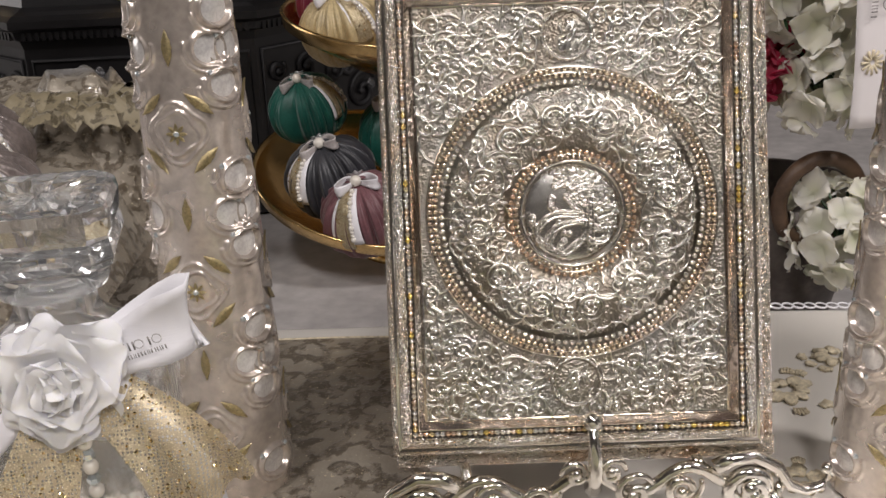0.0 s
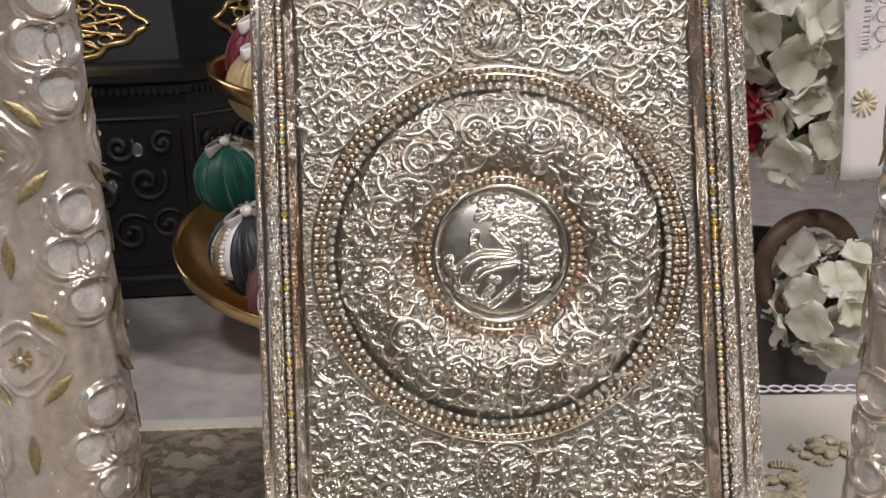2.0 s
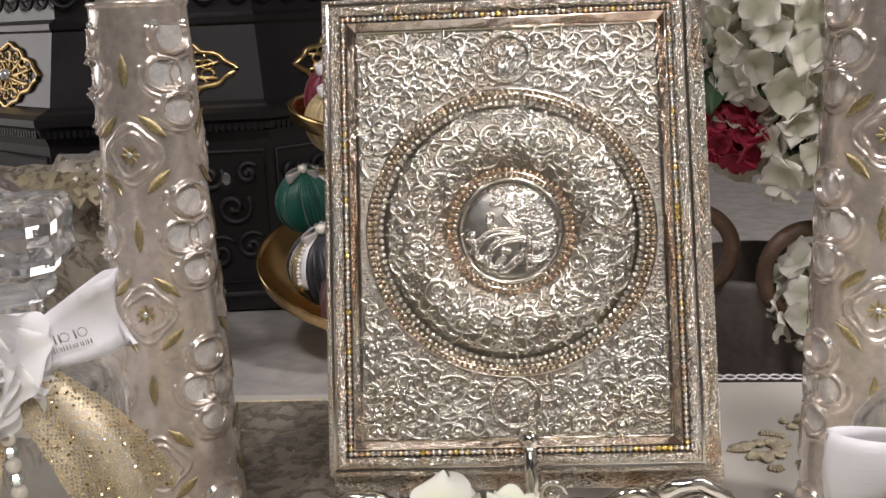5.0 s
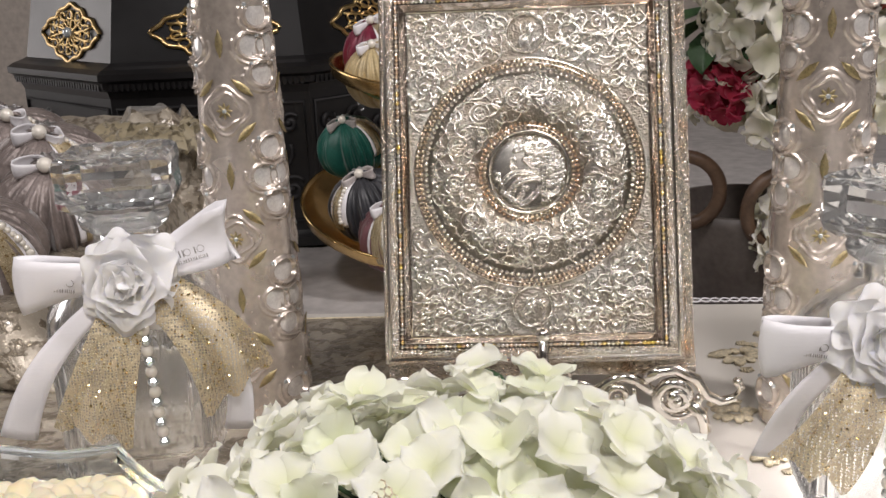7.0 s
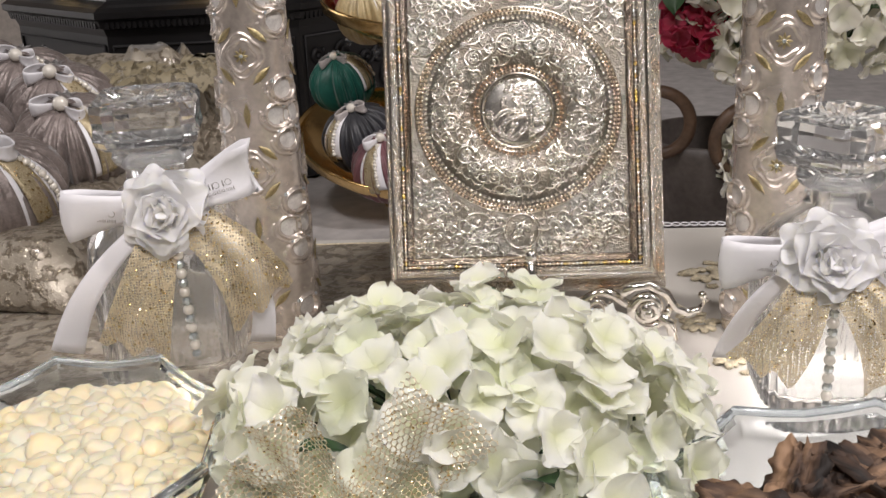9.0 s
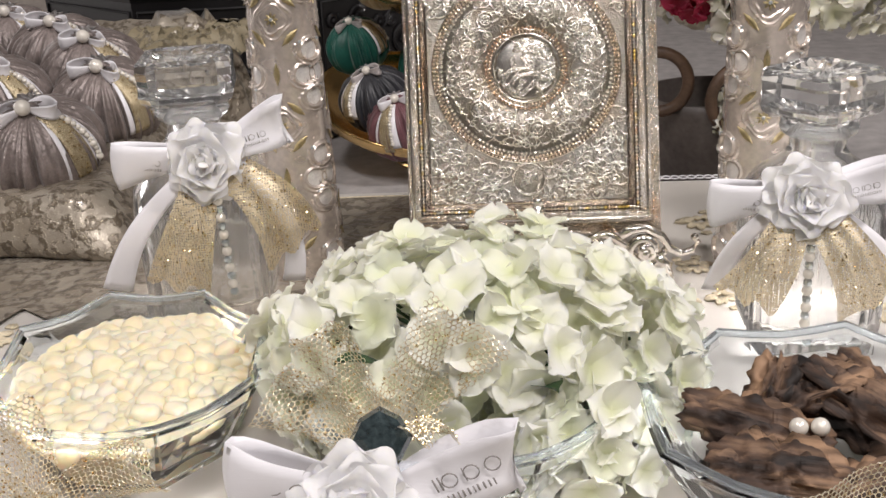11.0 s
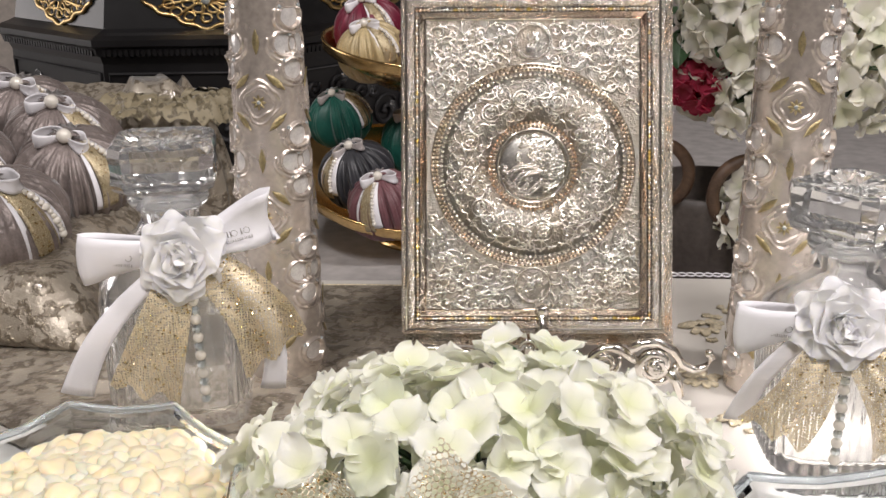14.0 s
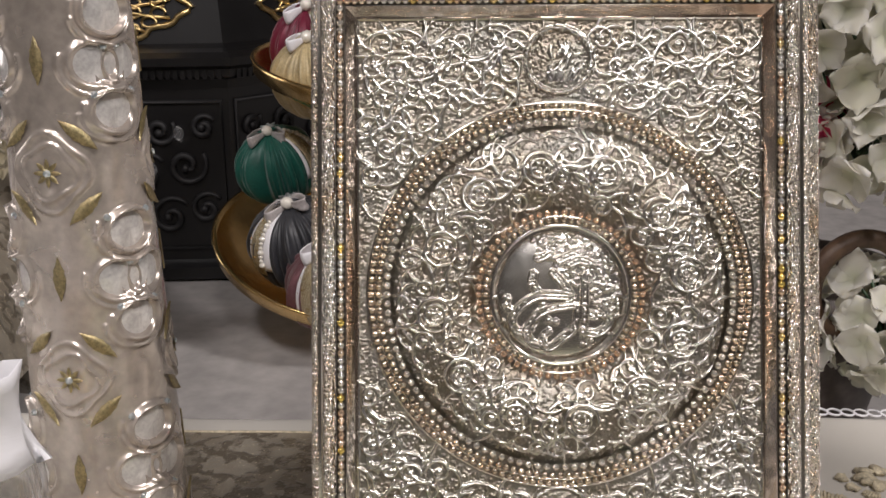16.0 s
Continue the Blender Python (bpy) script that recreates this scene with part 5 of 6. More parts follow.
def net_fan(parent, base, tip, w0, w1, waves, nu, nv, seed, name="net_ribbon"):
    base, tip = V(base), V(tip)
    d = tip - base
    side = V((1, 0, 0)) - d.normalized() * d.normalized().x
    side.normalize()
    nn = d.normalized().cross(side)

    def surface(u, v):
        w = w0 + (w1 - w0) * max(0.0, v) ** 0.7
        return base + d * v + side * w * (u - 0.5) + nn * (0.006 * math.sin(waves * TAU * u + seed) * v + 0.010 * math.sin(math.pi * v))

    fan = part(name, hex_net(surface, int(nu * 1.45), int(nv * 1.45), 0.24), M_NETTHREAD, parent, "gold glitter net ribbon with open cells")
    rnd, g = random.Random(seed), Geo()
    for k in range(150):
        u, v = rnd.uniform(0.02, 0.98), rnd.random() ** 1.6
        g.ball(surface(u, v) + nn * 0.0006, rnd.uniform(0.0004, 0.0009), 5, 3)
    part("glitter", g.mesh("glitter", False), M_GLITTER, fan, "gold glitter grains", kind="stuff")
    return fan


bowm = thing("ribbon_bow", (-0.104, -0.281, 0.016), "white printed bow with gold net and dark gem", "bow")
net_fan(bowm, (0.0, 0.012, 0.038), (-0.024, 0.020, 0.094), 0.018, 0.032, 1.6, 10, 18, 1)
net_fan(bowm, (0.004, 0.012, 0.038), (0.050, 0.022, 0.093), 0.020, 0.048, 1.4, 12, 19, 2)
net_fan(bowm, (-0.002, 0.010, 0.036), (-0.048, 0.014, 0.066), 0.020, 0.040, 1.4, 10, 16, 3)
net_fan(bowm, (0.006, 0.004, 0.036), (0.034, -0.012, 0.052), 0.018, 0.030, 1.0, 9, 10, 4)
g = Geo().lathe([(0.001, -0.006), (0.010, -0.005), (0.0135, 0.0), (0.0115, 0.004), (0.007, 0.0065), (0.001, 0.0068)], 8, shape=lambda a, z: 1 + 0.1 * abs(math.cos(2 * a)))
part("gem", g.mesh("gem", False), M_GEM, bowm, "large dark faceted gem", pose(0.005, -0.004, 0.049, 60))
for tip in ((-0.064, -0.006, 0.020), (0.068, -0.006, 0.024)):
    g = Geo()
    loop_wing(g, tip, -0.004, 0.040, 0.0065)
    w = part("bow_wing", g.mesh("bow_wing"), M_SATIN, bowm, "white satin bow wing", Matrix.Translation((0, -0.008, 0.022)))
    print_bars(w, Matrix.Translation(V(tip) * 0.6 + V((0, -0.0092, 0.001))) @ turn(ry=-22 if tip[0] > 0 else 15), 0.026, 0.0075, 2, 3)
rose(bowm, pose(-0.008, -0.020, 0.026, 66), 0.028, 31)
# net bow on the sugar bowl and gold net on the bark bowl
nb = thing("net_bow", (-0.265, -0.278, 0.0), "gold glitter net bow tied to a glass bowl", "bow")
net_fan(nb, (0.0, 0.0, 0.030), (-0.020, 0.012, 0.080), 0.016, 0.040, 1.5, 11, 16, 5)
net_fan(nb, (0.0, 0.0, 0.030), (0.056, 0.000, 0.052), 0.016, 0.038, 1.2, 10, 16, 6)
net_fan(nb, (0.0, 0.0, 0.030), (-0.060, 0.000, 0.044), 0.016, 0.040, 1.2, 10, 16, 7)
net_fan(nb, (0.0, -0.002, 0.032), (0.010, -0.012, 0.004), 0.016, 0.04, 1.2, 10, 10, 8)
nb2 = thing("net_bow", (0.108, -0.352, 0.0), "gold net bow tied to the bowl of bark", "bow")
net_fan(nb2, (0.0, 0.0, 0.030), (-0.012, 0.014, 0.066), 0.030, 0.060, 1.2, 15, 12, 9)
net_fan(nb2, (0.0, 0.0, 0.030), (0.050, 0.004, 0.052), 0.018, 0.036, 1.2, 10, 14, 10)
net_fan(nb2, (0.0, 0.0, 0.028), (-0.052, 0.0, 0.040), 0.018, 0.040, 1.2, 10, 14, 11)

# ---- velvet pouches ----
def pouch(m, r, material, seed, label, group, flat=0.78, tail=(0.6, -0.8), beads=True, bow_turn=0):
    rnd = random.Random(seed)
    p = thing("velvet_pouch", m, label, "pouch", group)
    rows = []
    n = 216
    ph = [rnd.uniform(0, TAU) for _ in range(4)]
    for i in range(19):
        a = math.pi * i / 18
        up = i / 18
        row = []
        for k in range(n):
            t = TAU * k / n
            tw = t + 0.16 * math.sin(2 * t + ph[3]) + 0.07 * math.sin(5 * t + ph[2]) + 0.10 * math.sin(3 * t + ph[1]) * up
            pleat = 1.9 * (0.10 * (abs(math.sin(7.5 * tw + ph[0] + 0.5 * up)) - 0.6) + 0.085 * (abs(math.sin(13.5 * tw + ph[1] - 0.8 * up)) - 0.6) + 0.05 * (abs(math.sin(23.5 * tw + ph[2])) - 0.6)) * (0.25 + 0.85 * up ** 0.7) * (0.45 + 0.55 * math.sin(a))
            pleat += 0.05 * noise.noise(V((1.6 * math.cos(t), 1.6 * math.sin(t), 2.2 * up + seed)))
            rr = max(0.03, math.sin(a) ** 0.75) * (1 + pleat)
            z = -math.cos(a) * flat + (0.06 * up ** 6)
            row.append((r * rr * math.cos(t), r * rr * math.sin(t), r * (z + flat)))
        rows.append(row)
    top = 2 * r * flat
    rows.append([(r * 0.10 * math.cos(TAU * k / n), r * 0.10 * math.sin(TAU * k / n), top + 0.05 * r) for k in range(n)])
    rows.append([(r * (0.24 + 0.05 * math.sin(9 * TAU * k / n)) * math.cos(TAU * k / n), r * (0.24 + 0.05 * math.sin(9 * TAU * k / n)) * math.sin(TAU * k / n), top + 0.16 * r) for k in range(n)])
    part("body", Geo().grid(rows, wrap=True, cap=True).mesh("body"), material, p)
    knot = V((0, -0.06 * r, top + 0.10 * r))
    for s in (-1, 1):
        g = Geo()
        loop_wing(g, (s * rnd.uniform(0.42, 0.55) * r, -0.012, rnd.uniform(-0.02, 0.2) * r), -0.12 * r, 0.30 * r, 0.16 * r)
        part("bow_wing", g.mesh("bow_wing"), M_GREYSATIN if material in (M_GREEN, M_CHARCOAL) else M_SATIN, p, "pale satin bow wing", Matrix.Translation(knot) @ turn(rz=bow_turn))
    # ribbons that run down the side
    for q, (mat_, w, off) in enumerate(((M_GOLDRIBBON, 0.42, 0.0), (M_SATIN, 0.24, 0.30), (M_SATIN, 0.10, -0.26))):
        d = V((tail[0], tail[1], 0)).normalized()
        d = turn(rz=math.degrees(off)).to_3x3() @ d
        pts = []
        for i in range(13):
            a = math.radians(12 + (92 if q != 1 else 84) * i / 12)
            pts.append(V((d.x * r * 1.06 * max(0.05, math.sin(a) ** 0.8), d.y * r * 1.06 * max(0.05, math.sin(a) ** 0.8), r * (math.cos(a) * flat + flat) * 1.0 + 0.05 * r)))
        g = Geo().strip(pts, V((-d.y, d.x, 0)), lambda s: w * r * (0.6 + 0.5 * s), 0.0006, bulge=0.12)
        tail_ = part("ribbon_tail", g.mesh("ribbon_tail"), mat_, p, "gold glitter ribbon" if q == 0 else "white satin ribbon")
        if q == 0:
            g = Geo()
            for k in range(70):
                i = rnd.uniform(1, 11.9)
                c = pts[int(i)].lerp(pts[int(i) + 1], i % 1)
                c = c * (1 + 0.035) + V((-d.y, d.x, 0)) * w * r * rnd.uniform(-0.5, 0.5)
                g.ball(c, r * rnd.uniform(0.008, 0.018), 5, 3)
            part("glitter", g.mesh("glitter", False), M_GLITTER, tail_, "gold glitter grains", kind="stuff")
    part("pearl", PEARL[1], None, p, "cream pearl", Matrix.Translation(knot + V((0, -0.12 * r, 0.06 * r))) @ Matrix.Scale(0.135 * r, 4))
    if beads:
        d = turn(rz=14).to_3x3() @ V((tail[0], tail[1], 0)).normalized()
        pts = []
        for i in range(13):
            a = math.radians(16 + 70 * i / 12)
            rad = r * 1.14 * max(0.05, math.sin(a) ** 0.8)
            pts.append(V((d.x * rad, d.y * rad, r * (math.cos(a) * flat + flat) + 0.08 * r)))
        thread = part("bead_string", Geo().tube(pts, 0.0004, 5).mesh("bead_string"), M_PRINT, p, "string of small champagne beads")
        for i, q in enumerate(pts):
            part("bead", PEARL[1], None, thread, m=Matrix.Translation(q) @ Matrix.Scale(r * (0.045 if i % 3 else 0.062), 4))
    return p


GREY = "grey velvet pouch tied with white bow, gold ribbon and pearl"
GRP = "grey pouches on the brocade cushion"
for k, (x, y, z, r, tl, bt) in enumerate((
    (-0.436, 0.250, 0.032, 0.056, (0.85, -0.5), 10), (-0.398, 0.350, 0.052, 0.052, (0.8, -0.6), -8), (-0.505, 0.345, 0.060, 0.052, (0.8, -0.55), 15),
    (-0.440, 0.455, 0.062, 0.054, (0.75, -0.6), 5), (-0.492, 0.510, 0.075, 0.052, (0.8, -0.5), -12), (-0.545, 0.225, 0.010, 0.054, (0.7, -0.7), 20),
    (-0.575, 0.430, 0.070, 0.052, (0.8, -0.5), 0), (-0.600, 0.330, 0.045, 0.052, (0.8, -0.5), 8), (-0.560, 0.560, 0.085, 0.05, (0.8, -0.5), 8),
)):
    pouch(pose(x, y, z, 20, 4, 0), r, M_GREYVELVET, 60 + k, GREY, GRP, tail=tl, bow_turn=bt)

# brocade cushion that carries the pouches: long padded slope with a rolled front
rows = []
for i in range(49):
    s = i / 48
    x = -0.80 + 0.47 * s
    sag = 1 - max(0, (s - 0.9) / 0.1) ** 2 * 0.9
    row = []
    for j in range(30):
        t = j / 29
        if t < 0.35:
            a = math.pi * (t / 0.35) * 0.62
            y, z = 0.150 - 0.030 * math.sin(a) + 0.055 * (1 - math.cos(a)) * 0.5, 0.056 * (1 - math.cos(a)) / (1 - math.cos(math.pi * 0.62))
        else:
            q = (t - 0.35) / 0.65
            y, z = 0.189 + 0.42 * q, 0.056 + 0.075 * q - 0.02 * math.sin(math.pi * q)
        lump = 0.007 * noise.noise(V((x * 16, y * 16, z * 16))) + 0.004 * noise.noise(V((x * 45, y * 45, z * 45)))
        row.append((x + 0.05 * (y - 0.2), y + lump - 0.12 * (x + 0.45), max(0.002, (z + lump) * (0.25 + 0.75 * sag))))
    rows.append(row)
rows.insert(0, [(p[0] - 0.005, p[1], 0.0) for p in rows[0]])
rows.append([(p[0] + 0.012, p[1], 0.0) for p in rows[-1]])
solo("brocade_cushion", Geo().grid(rows).mesh("brocade_cushion"), M_BROCADE, "champagne brocade cushion with woven gold pattern under the pouches", "cushion")
# brocade runner on the table in front of the cushion; its front edge runs askew
def front_y(x):
    if x > -0.39:
        return max(-0.06, 0.033 - 0.9 * (x + 0.39))
    return max(-0.14, 0.033 + 2.4 * (x + 0.39))


rows = []
for i in range(97):
    x = -0.55 + 0.48 * i / 96
    rows.append([(x, y, 0.0024 + 0.0014 * noise.noise(V((x * 14, y * 14, 9)))) for y in [front_y(x) + (0.270 - 0.09 * (x + 0.3) - front_y(x)) * j / 16 for j in range(17)]])
runner = solo("brocade_runner", Geo().grid(rows).mesh("brocade_runner"), M_BROCADE, "brocade runner lying on the ivory table cloth", "runner")
part("hem", Geo().tube([row[-1] for row in rows], 0.0009, 6).mesh("hem"), M_THREAD, runner, "corded hem")


# lace bag behind the pouches
def lace_bag():
    b = thing("lace_bag", (-0.355, 0.53, BACK_Z), "champagne lace bag with ragged trim behind the pouches", "bag")
    rows = []
    for i in range(16):
        s = i / 15
        rows.append([(0.075 * math.sin(math.pi * (0.25 + 0.62 * s)) * math.cos(TAU * k / 60) * (1 + 0.05 * math.sin(11 * TAU * k / 60)), 0.055 * math.sin(math.pi * (0.25 + 0.62 * s)) * math.sin(TAU * k / 60), 0.22 * s + 0.006 * math.sin(5 * TAU * k / 60)) for k in range(60)])
    part("bag_body", Geo().grid(rows, wrap=True, cap=True).mesh("bag_body"), M_BROCADE, b)
    rnd = random.Random(5)
    for q in range(7):
        rows = []
        a = -0.9 + 0.42 * q
        for i in range(9):
            s = i / 8
            rows.append([(0.045 * math.cos(a - 1.2) + (0.025 + 0.02 * s) * (j / 6 - 0.5) + 0.045 * s * math.cos(a - 1.2), -0.03 + 0.05 * s * math.sin(a - 1.2), 0.205 + 0.035 * s - 0.05 * s * s + 0.005 * math.sin(9 * j + q) * s + 0.006 * math.sin(q + 7 * s)) for j in range(7)])
        part("lace_trim", Geo().grid(rows).mesh("lace_trim"), M_LACE, b, "ragged champagne lace")


lace_bag()

# ---- black octagonal chest ----
CH = V((-0.352, 0.76 + 0.322, BACK_Z))
chest = thing("lacquered_chest", Matrix.Translation(CH), "black lacquered eight-sided chest with gold filigree plates and crystals", "chest")
FACE = 0.322


def octa(levels):
    """An eight-sided body with faces to the front; levels: (apothem, z)."""
    rows = []
    for ap, z in levels:
        rr = ap / math.cos(math.pi / 8)
        rows.append([(rr * math.cos(TAU * (k + 0.5) / 8), rr * math.sin(TAU * (k + 0.5) / 8), z) for k in range(8)])
    g = Geo().grid(rows, wrap=True, cap=True)
    return g


part("chest_body", octa([(0.315, 0.0), (0.322, 0.004), (0.322, 0.016), (0.308, 0.022), (0.308, 0.205), (0.312, 0.215)]).mesh("chest_body", False), M_LACQUER, chest)
part("moulding", octa([(0.312, 0.215), (0.318, 0.218), (0.320, 0.226), (0.326, 0.230), (0.326, 0.238), (0.318, 0.243), (0.309, 0.246)]).mesh("moulding", False), M_LACQUER, chest, "stepped black moulding")
part("chest_lid", octa([(0.309, 0.246), (0.300, 0.25), (0.283, 0.335), (0.286, 0.338), (0.286, 0.345), (0.276, 0.350), (0.270, 0.42), (0.278, 0.424), (0.24, 0.45), (0.10, 0.49)]).mesh("chest_lid", False), M_LACQUER, chest, "sloping black lid")
g = Geo()
for f in range(8):
    fm = turn(rz=45 * f)
    for k in range(34):
        x = -0.122 + 0.244 * k / 33
        g.box((x - 0.0022, -0.3205, 0.2165), (x + 0.0022, -0.3100, 0.2250), fm)
part("dentil_trim", g.mesh("dentil_trim", False), M_LACQUER, chest, "row of small black dentils", kind="stuff")
for f in range(-2, 3):
    fm = turn(rz=45 * f)
    g = Geo()
    for sx in (-1, 1):
        for cx, cz, r, h in ((0.034, 0.115, 0.026, 1), (0.080, 0.125, 0.022, -1), (0.060, 0.070, 0.022, 1), (0.022, 0.062, 0.018, -1), (0.098, 0.078, 0.018, 1), (0.012, 0.150, 0.014, 1), (0.055, 0.162, 0.016, -1), (0.1, 0.165, 0.013, 1)):
            scroll(g, (sx * cx, -0.309, cz), r, 0.6, sx * h, 1.4, 0.0030, 0.002)
    g.tube([(x, -0.309, z) for x, z in ((-0.12, 0.035), (0.12, 0.035), (0.12, 0.192), (-0.12, 0.192))], 0.0025, 6, closed=True)
    part("carved_panel", g.mesh("carved_panel"), M_CARVED, chest, "carved black scroll panel", fm)
    for cx in (-0.1, -0.062, -0.022, 0.022, 0.062, 0.1):
        g = Geo().tube([(cx + 0.017 * math.cos(a), -0.282, 0.384 + 0.021 * math.sin(a)) for a in [TAU * k / 16 for k in range(16)]], 0.0022, 6, closed=True)
        part("carved_loop", g.mesh("carved_loop"), M_CARVED, chest, "", fm)
    for cx in (-0.1, -0.062, -0.022, 0.022, 0.062, 0.1):
        part("crystal", Geo().ball((cx, -0.282, 0.380), 0.0085, 10, 7).mesh("crystal"), M_RHINE, chest, "round clear crystal", fm)
    for cx, cz in ((-0.047, 0.176), (0.003, 0.152), (0.045, 0.122), (-0.003, 0.205 - 0.1), (0.075, 0.16), (-0.085, 0.14)):
        g = Geo().ball((0, 0, 0), 0.0062, 9, 7, scale=(0.85, 0.6, 1.25))
        part("crystal_drop", g.mesh("crystal_drop"), M_GLASS, chest, "small clear drop", fm @ Matrix.Translation((cx, -0.3135, cz)))
    # filigree plate: outline, open loops and a centre stone, lying on the sloping lid
    pm = fm @ Matrix.Translation((0.012, -0.2945, 0.286)) @ turn(rx=-11)
    g = Geo()
    outline = []
    for k in range(64):
        a = TAU * k / 64
        q = 1 + 0.10 * math.cos(4 * a) + 0.05 * math.cos(12 * a)
        outline.append((0.072 * q * math.copysign(abs(math.cos(a)) ** 1.15, math.cos(a)), 0, 0.034 * q * math.sin(a)))
    g.tube(outline, 0.0032, 6, closed=True)
    for rad, n, rr in ((0.36, 8, 0.0085), (0.72, 14, 0.0075)):
        for k in range(n):
            a = TAU * (k + 0.5) / n
            c = (0.070 * rad * math.cos(a), 0, 0.033 * rad * math.sin(a))
            g.tube([(c[0] + rr * math.cos(b), -0.0008, c[2] + rr * 0.72 * math.sin(b)) for b in [TAU * q / 10 for q in range(10)]], 0.0017, 5, closed=True)
    for k in range(10):
        a = TAU * k / 10
        g.tube([(0.070 * s * math.cos(a + 0.3 * s), -0.0004, 0.033 * s * math.sin(a + 0.3 * s)) for s in (0.12, 0.3, 0.5, 0.7, 0.92)], 0.0019, 5)
    pl = part("filigree_plate", g.mesh("filigree_plate"), M_FILIGREE, chest, "pierced gold filigree plate", pm)
    part("plate_stone", Geo().ball((0, -0.003, 0), 0.0075, 10, 7).mesh("plate_stone"), M_RHINE, pl, "round clear stone")

# ---- brass bowls on two tiers ----
tier = thing("brass_tier_stand", (-0.060, 0.632, BACK_Z), "two-tier stand of shallow polished brass bowls", "stand")


def dish(z, r, h, name, m=None):
    prof = [(0.012, z - h), (r * 0.45, z - h + 0.002), (r * 0.8, z - h * 0.55), (r * 0.985, z - 0.012), (r, z - 0.003), (r * 1.01, z), (r * 0.99, z + 0.001), (r * 0.965, z - 0.003), (r * 0.95, z - 0.012), (r * 0.77, z - h * 0.5), (r * 0.42, z - h + 0.008), (0.012, z - h + 0.006)]
    part(name, Geo().lathe(prof, 72).mesh(name), M_BRASS, tier, "shallow polished brass bowl", m)


dish(0.0, 0.132, 0.056, "lower_bowl", pose(-0.030, -0.010, 0.0870, 15, 8, 0))
dish(0.0, 0.119, 0.050, "upper_bowl", pose(0, 0, 0.245, 6, 6, 0))
part("stem", Geo().lathe([(0.060, 0.0), (0.062, 0.004), (0.05, 0.008), (0.014, 0.016), (0.010, 0.03), (0.009, 0.19), (0.014, 0.195), (0.010, 0.20), (0.008, 0.32), (0.012, 0.325), (0.004, 0.335)], 40).mesh("stem"), M_BRASS, tier)
TG = "coloured pouches in the brass bowls"
for x, y, z, r, mat_, lab, tl in (
    (-0.155, 0.650, 0.046, 0.037, M_GREEN, "dark green velvet pouch with a grey satin bow", (0.9, -0.5)),
    (-0.132, 0.590, -0.014, 0.042, M_CHARCOAL, "charcoal velvet pouch with grey bow and gold ribbon", (-0.8, -0.55)),
    (-0.098, 0.545, -0.040, 0.042, M_MAUVE, "mauve velvet pouch with gold ribbon in a brass bowl", (-0.5, -0.8)),
    (-0.030, 0.560, -0.020, 0.042, M_WINE, "wine red velvet pouch in a brass bowl", (0.2, -0.9)),
    (-0.060, 0.660, 0.010, 0.042, M_GREEN, "dark green velvet pouch in a brass bowl", (0.4, -0.9)),
    (-0.112, 0.598, 0.134, 0.037, M_GOLDCLOTH, "gold cloth pouch with pearls in the upper bowl", (0.5, -0.8)),
    (-0.115, 0.665, 0.150, 0.040, M_WINE, "wine red pouch with a white bow in the upper bowl", (0.4, -0.9)),
    (-0.035, 0.590, 0.136, 0.042, M_MAUVE, "mauve pouch with white bow in the upper bowl", (0.3, -0.9)),
):
    pouch(pose(x, y, z, 14, -12, 0), r, mat_, int(1000 * (x + y + z)), lab, TG, flat=0.9, tail=tl)

# ---- flowers at the back ----
BACKFL = [floret_mesh(0.0195, 60 + k) for k in range(5)]
REDFL = [floret_mesh(0.017, 80 + k, 6) for k in range(3)]
CORFL = [floret_mesh(0.016, 90 + k, 6) for k in range(3)]
for group_, mat_ in ((BACKFL, M_PETALBACK), (REDFL, M_PETALRED), (CORFL, M_PETALCORAL)):
    for me_ in group_:
        me_.materials.append(mat_)


def flower_head(name, c, radii, n, meshes, seed, label, group, scale=1.0, low=-0.8):
    h = thing(name, c, label, "flowers", group)
    stalks(h, (0, 0, 0), radii, 24, seed)
    bloom(h, (0, 0, 0), radii, int(n * 1.5), meshes, seed, scale * 0.86, low)
    bloom(h, (0, 0, 0), tuple(q * 0.66 for q in radii), n // 2, meshes, seed + 1, scale, low)
    return h


HG = "hydrangea heads behind the candle"
flower_head("hydrangea", (0.322, 0.320, 0.185), (0.068, 0.055, 0.070), 58, BACKFL, 21, "large round ivory hydrangea head behind the candle", HG)
flower_head("hydrangea", (0.215, 0.315, 0.235), (0.045, 0.045, 0.062), 40, BACKFL, 22, "ivory hydrangea head hanging over the basket", HG)
flower_head("hydrangea", (0.232, 0.300, 0.160), (0.030, 0.030, 0.036), 18, BACKFL, 23, "small ivory hydrangea cluster beside red petals", HG, 0.95)
flower_head("hydrangea", (0.255, 0.296, 0.045), (0.040, 0.040, 0.038), 24, BACKFL, 24, "ivory hydrangea cluster low beside a ring handle", HG, 0.95)
flower_head("hydrangea", (0.190, 0.350, 0.150), (0.022, 0.022, 0.012), 8, BACKFL, 26, "few pale petals under a red flower", HG, 0.8)
flower_head("red_flower", (0.190, 0.325, 0.172), (0.026, 0.024, 0.024), 20, REDFL, 31, "deep red ruffled flower among hydrangeas", "coloured flowers", 0.85)
flower_head("coral_flower", (0.300, 0.330, 0.250), (0.022, 0.02, 0.026), 16, CORFL, 33, "coral pink flower among hydrangeas", "coloured flowers", 0.85)
lf = thing("leaf_spray", (0.178, 0.330, 0.215), "dark green leaves behind the hydrangeas", "leaves")
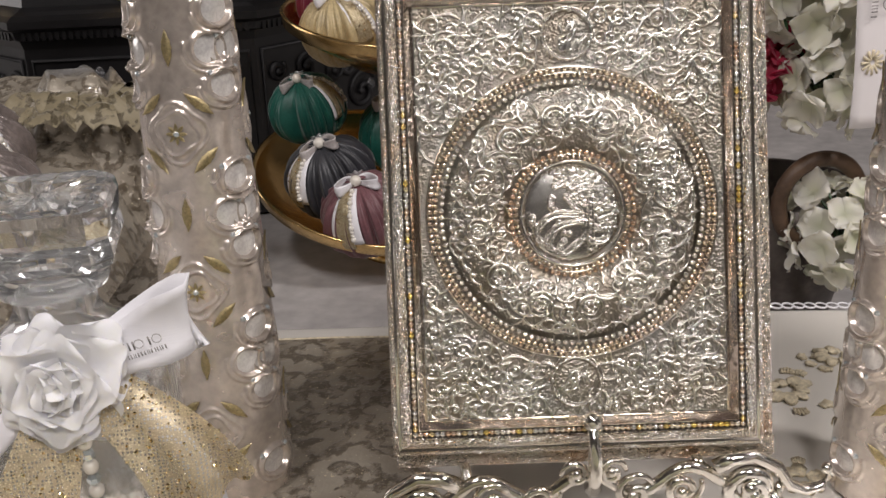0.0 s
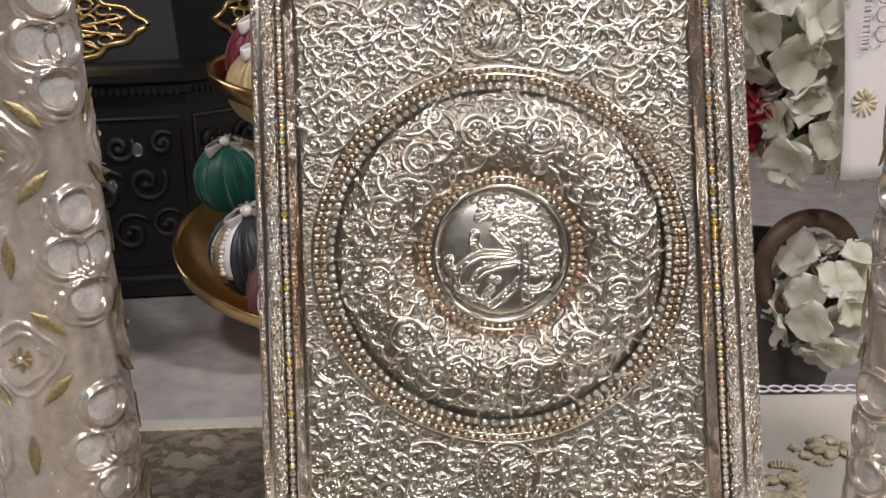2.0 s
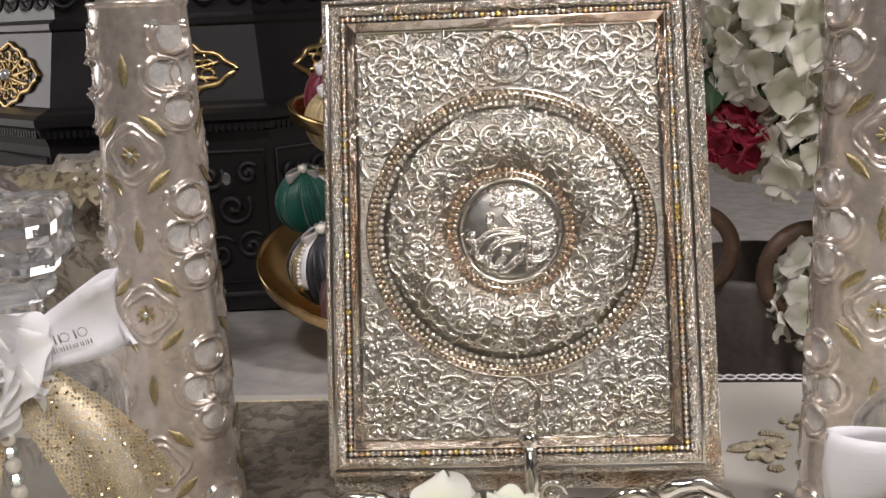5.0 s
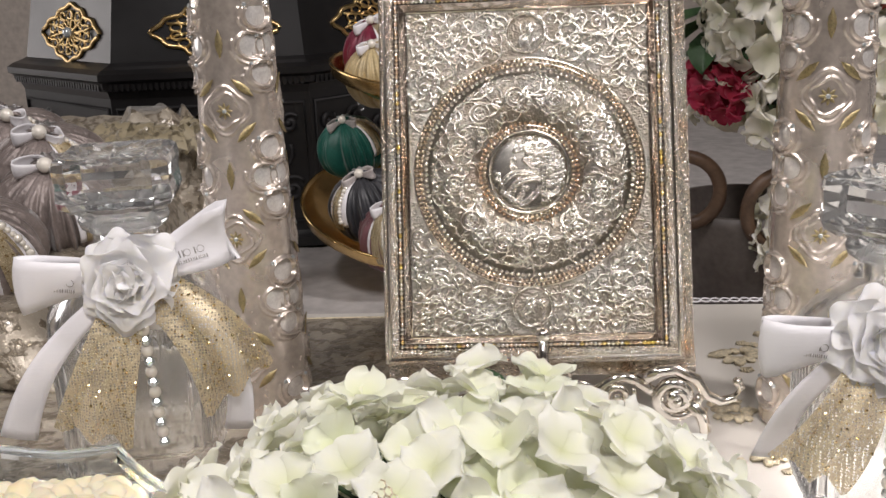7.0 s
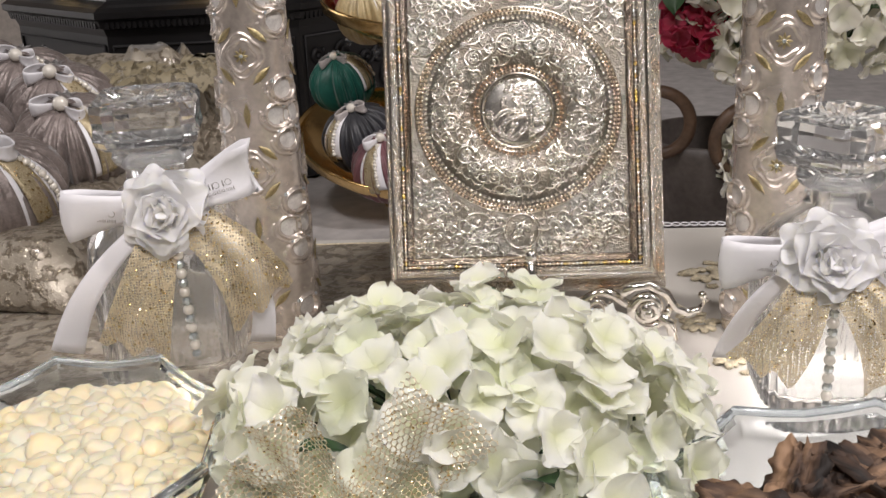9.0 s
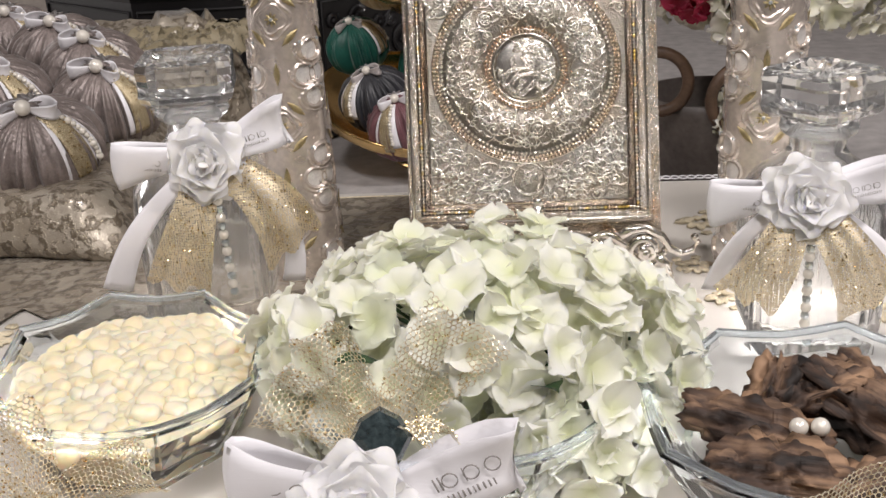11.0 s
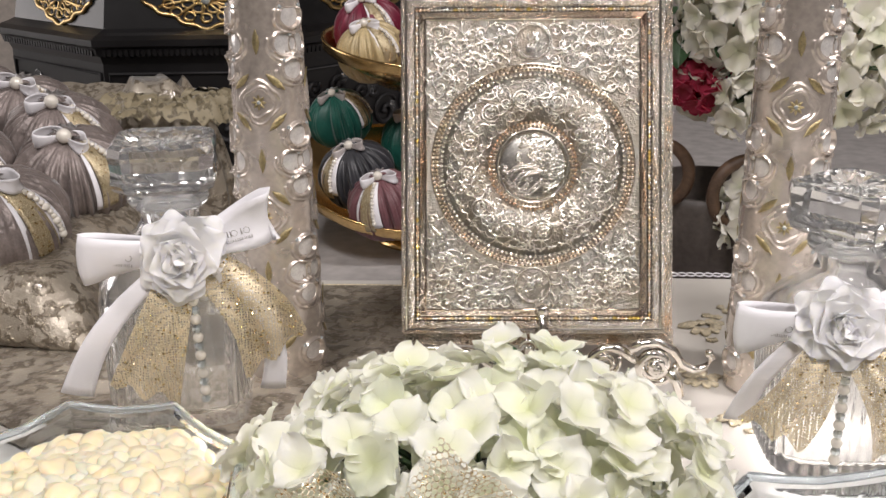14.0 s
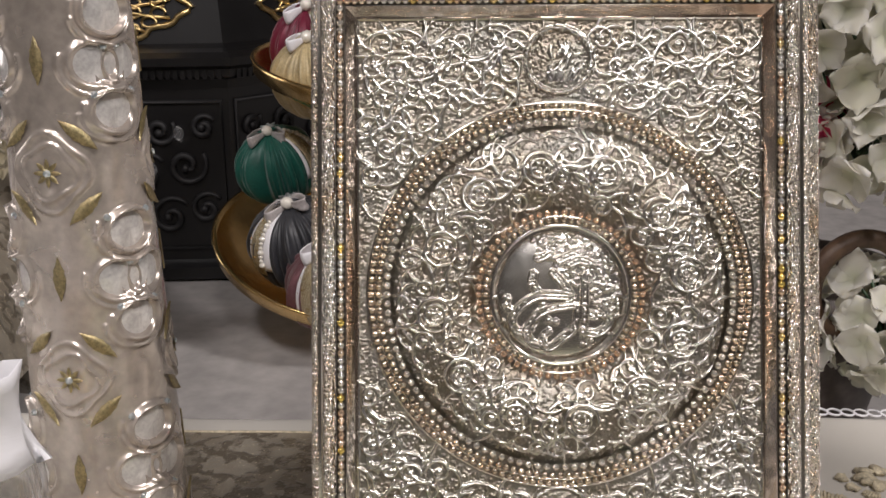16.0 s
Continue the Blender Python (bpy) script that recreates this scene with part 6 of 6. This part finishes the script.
for k, (rz, ry, l) in enumerate(((200, 30, 0.05), (160, 50, 0.05), (250, 60, 0.045), (300, 40, 0.045), (20, 20, 0.05), (90, 10, 0.05))):
    part("leaf", leaf_mesh(l, k), M_LEAF, lf, "", pose(0, 0, 0.02 - 0.008 * k, 20 * math.sin(k), ry, rz))

# hanging organza tag with grey printing
tag = thing("organza_ribbon", (0.247, 0.262, 0.0), "translucent white printed ribbon hanging before the hydrangeas", "ribbon")
pts = [(-0.008 + 0.008 * math.sin(2 * s), 0.004 * math.sin(5 * s), 0.33 - 0.195 * s) for s in [k / 20 for k in range(21)]]
strip_ = part("ribbon_band", Geo().strip(pts, V((1, 0.25, 0.05)), lambda s: 0.036 - 0.004 * s, 0.0005, bulge=0.15).mesh("ribbon_band"), M_ORGANZA, tag)
print_bars(strip_, pose(0.004, -0.0045, 0.235, 0, 90, 12), 0.050, 0.009, 2, 8)
g = Geo()
for k in range(12):
    a = TAU * k / 12
    g.tube([(0.002 * math.cos(a), 0, 0.002 * math.sin(a)), (0.0085 * math.cos(a), -0.0006, 0.0085 * math.sin(a))], 0.0011, 5)
part("gold_star", g.mesh("gold_star"), M_THREAD, strip_, "small pale gold star", pose(-0.004, -0.006, 0.180, 0, 0, 12))

# pot with ring handles that holds the flowers
pot = thing("ring_handled_pot", (0.225, 0.375, BACK_Z), "dark taupe flower pot with brown ring handles", "pot")
part("pot_body", Geo().lathe([(0.045, 0.0), (0.050, 0.004), (0.062, 0.06), (0.072, 0.12), (0.074, 0.134), (0.068, 0.134), (0.058, 0.06), (0.04, 0.01)], 48).mesh("pot_body"), M_TAUPE, pot)
for x, y, z, r, rz in ((0.012, -0.072, 0.142, 0.033, 8), (-0.068, -0.050, 0.158, 0.030, -14)):
    g = Geo().tube([(r * math.cos(a), 0, r * math.sin(a)) for a in [TAU * k / 40 for k in range(40)]], 0.0062, 10, closed=True)
    part("ring_handle", g.mesh("ring_handle"), M_RATTAN, pot, "brown wooden ring handle", pose(x, y, z, 0, 0, rz))
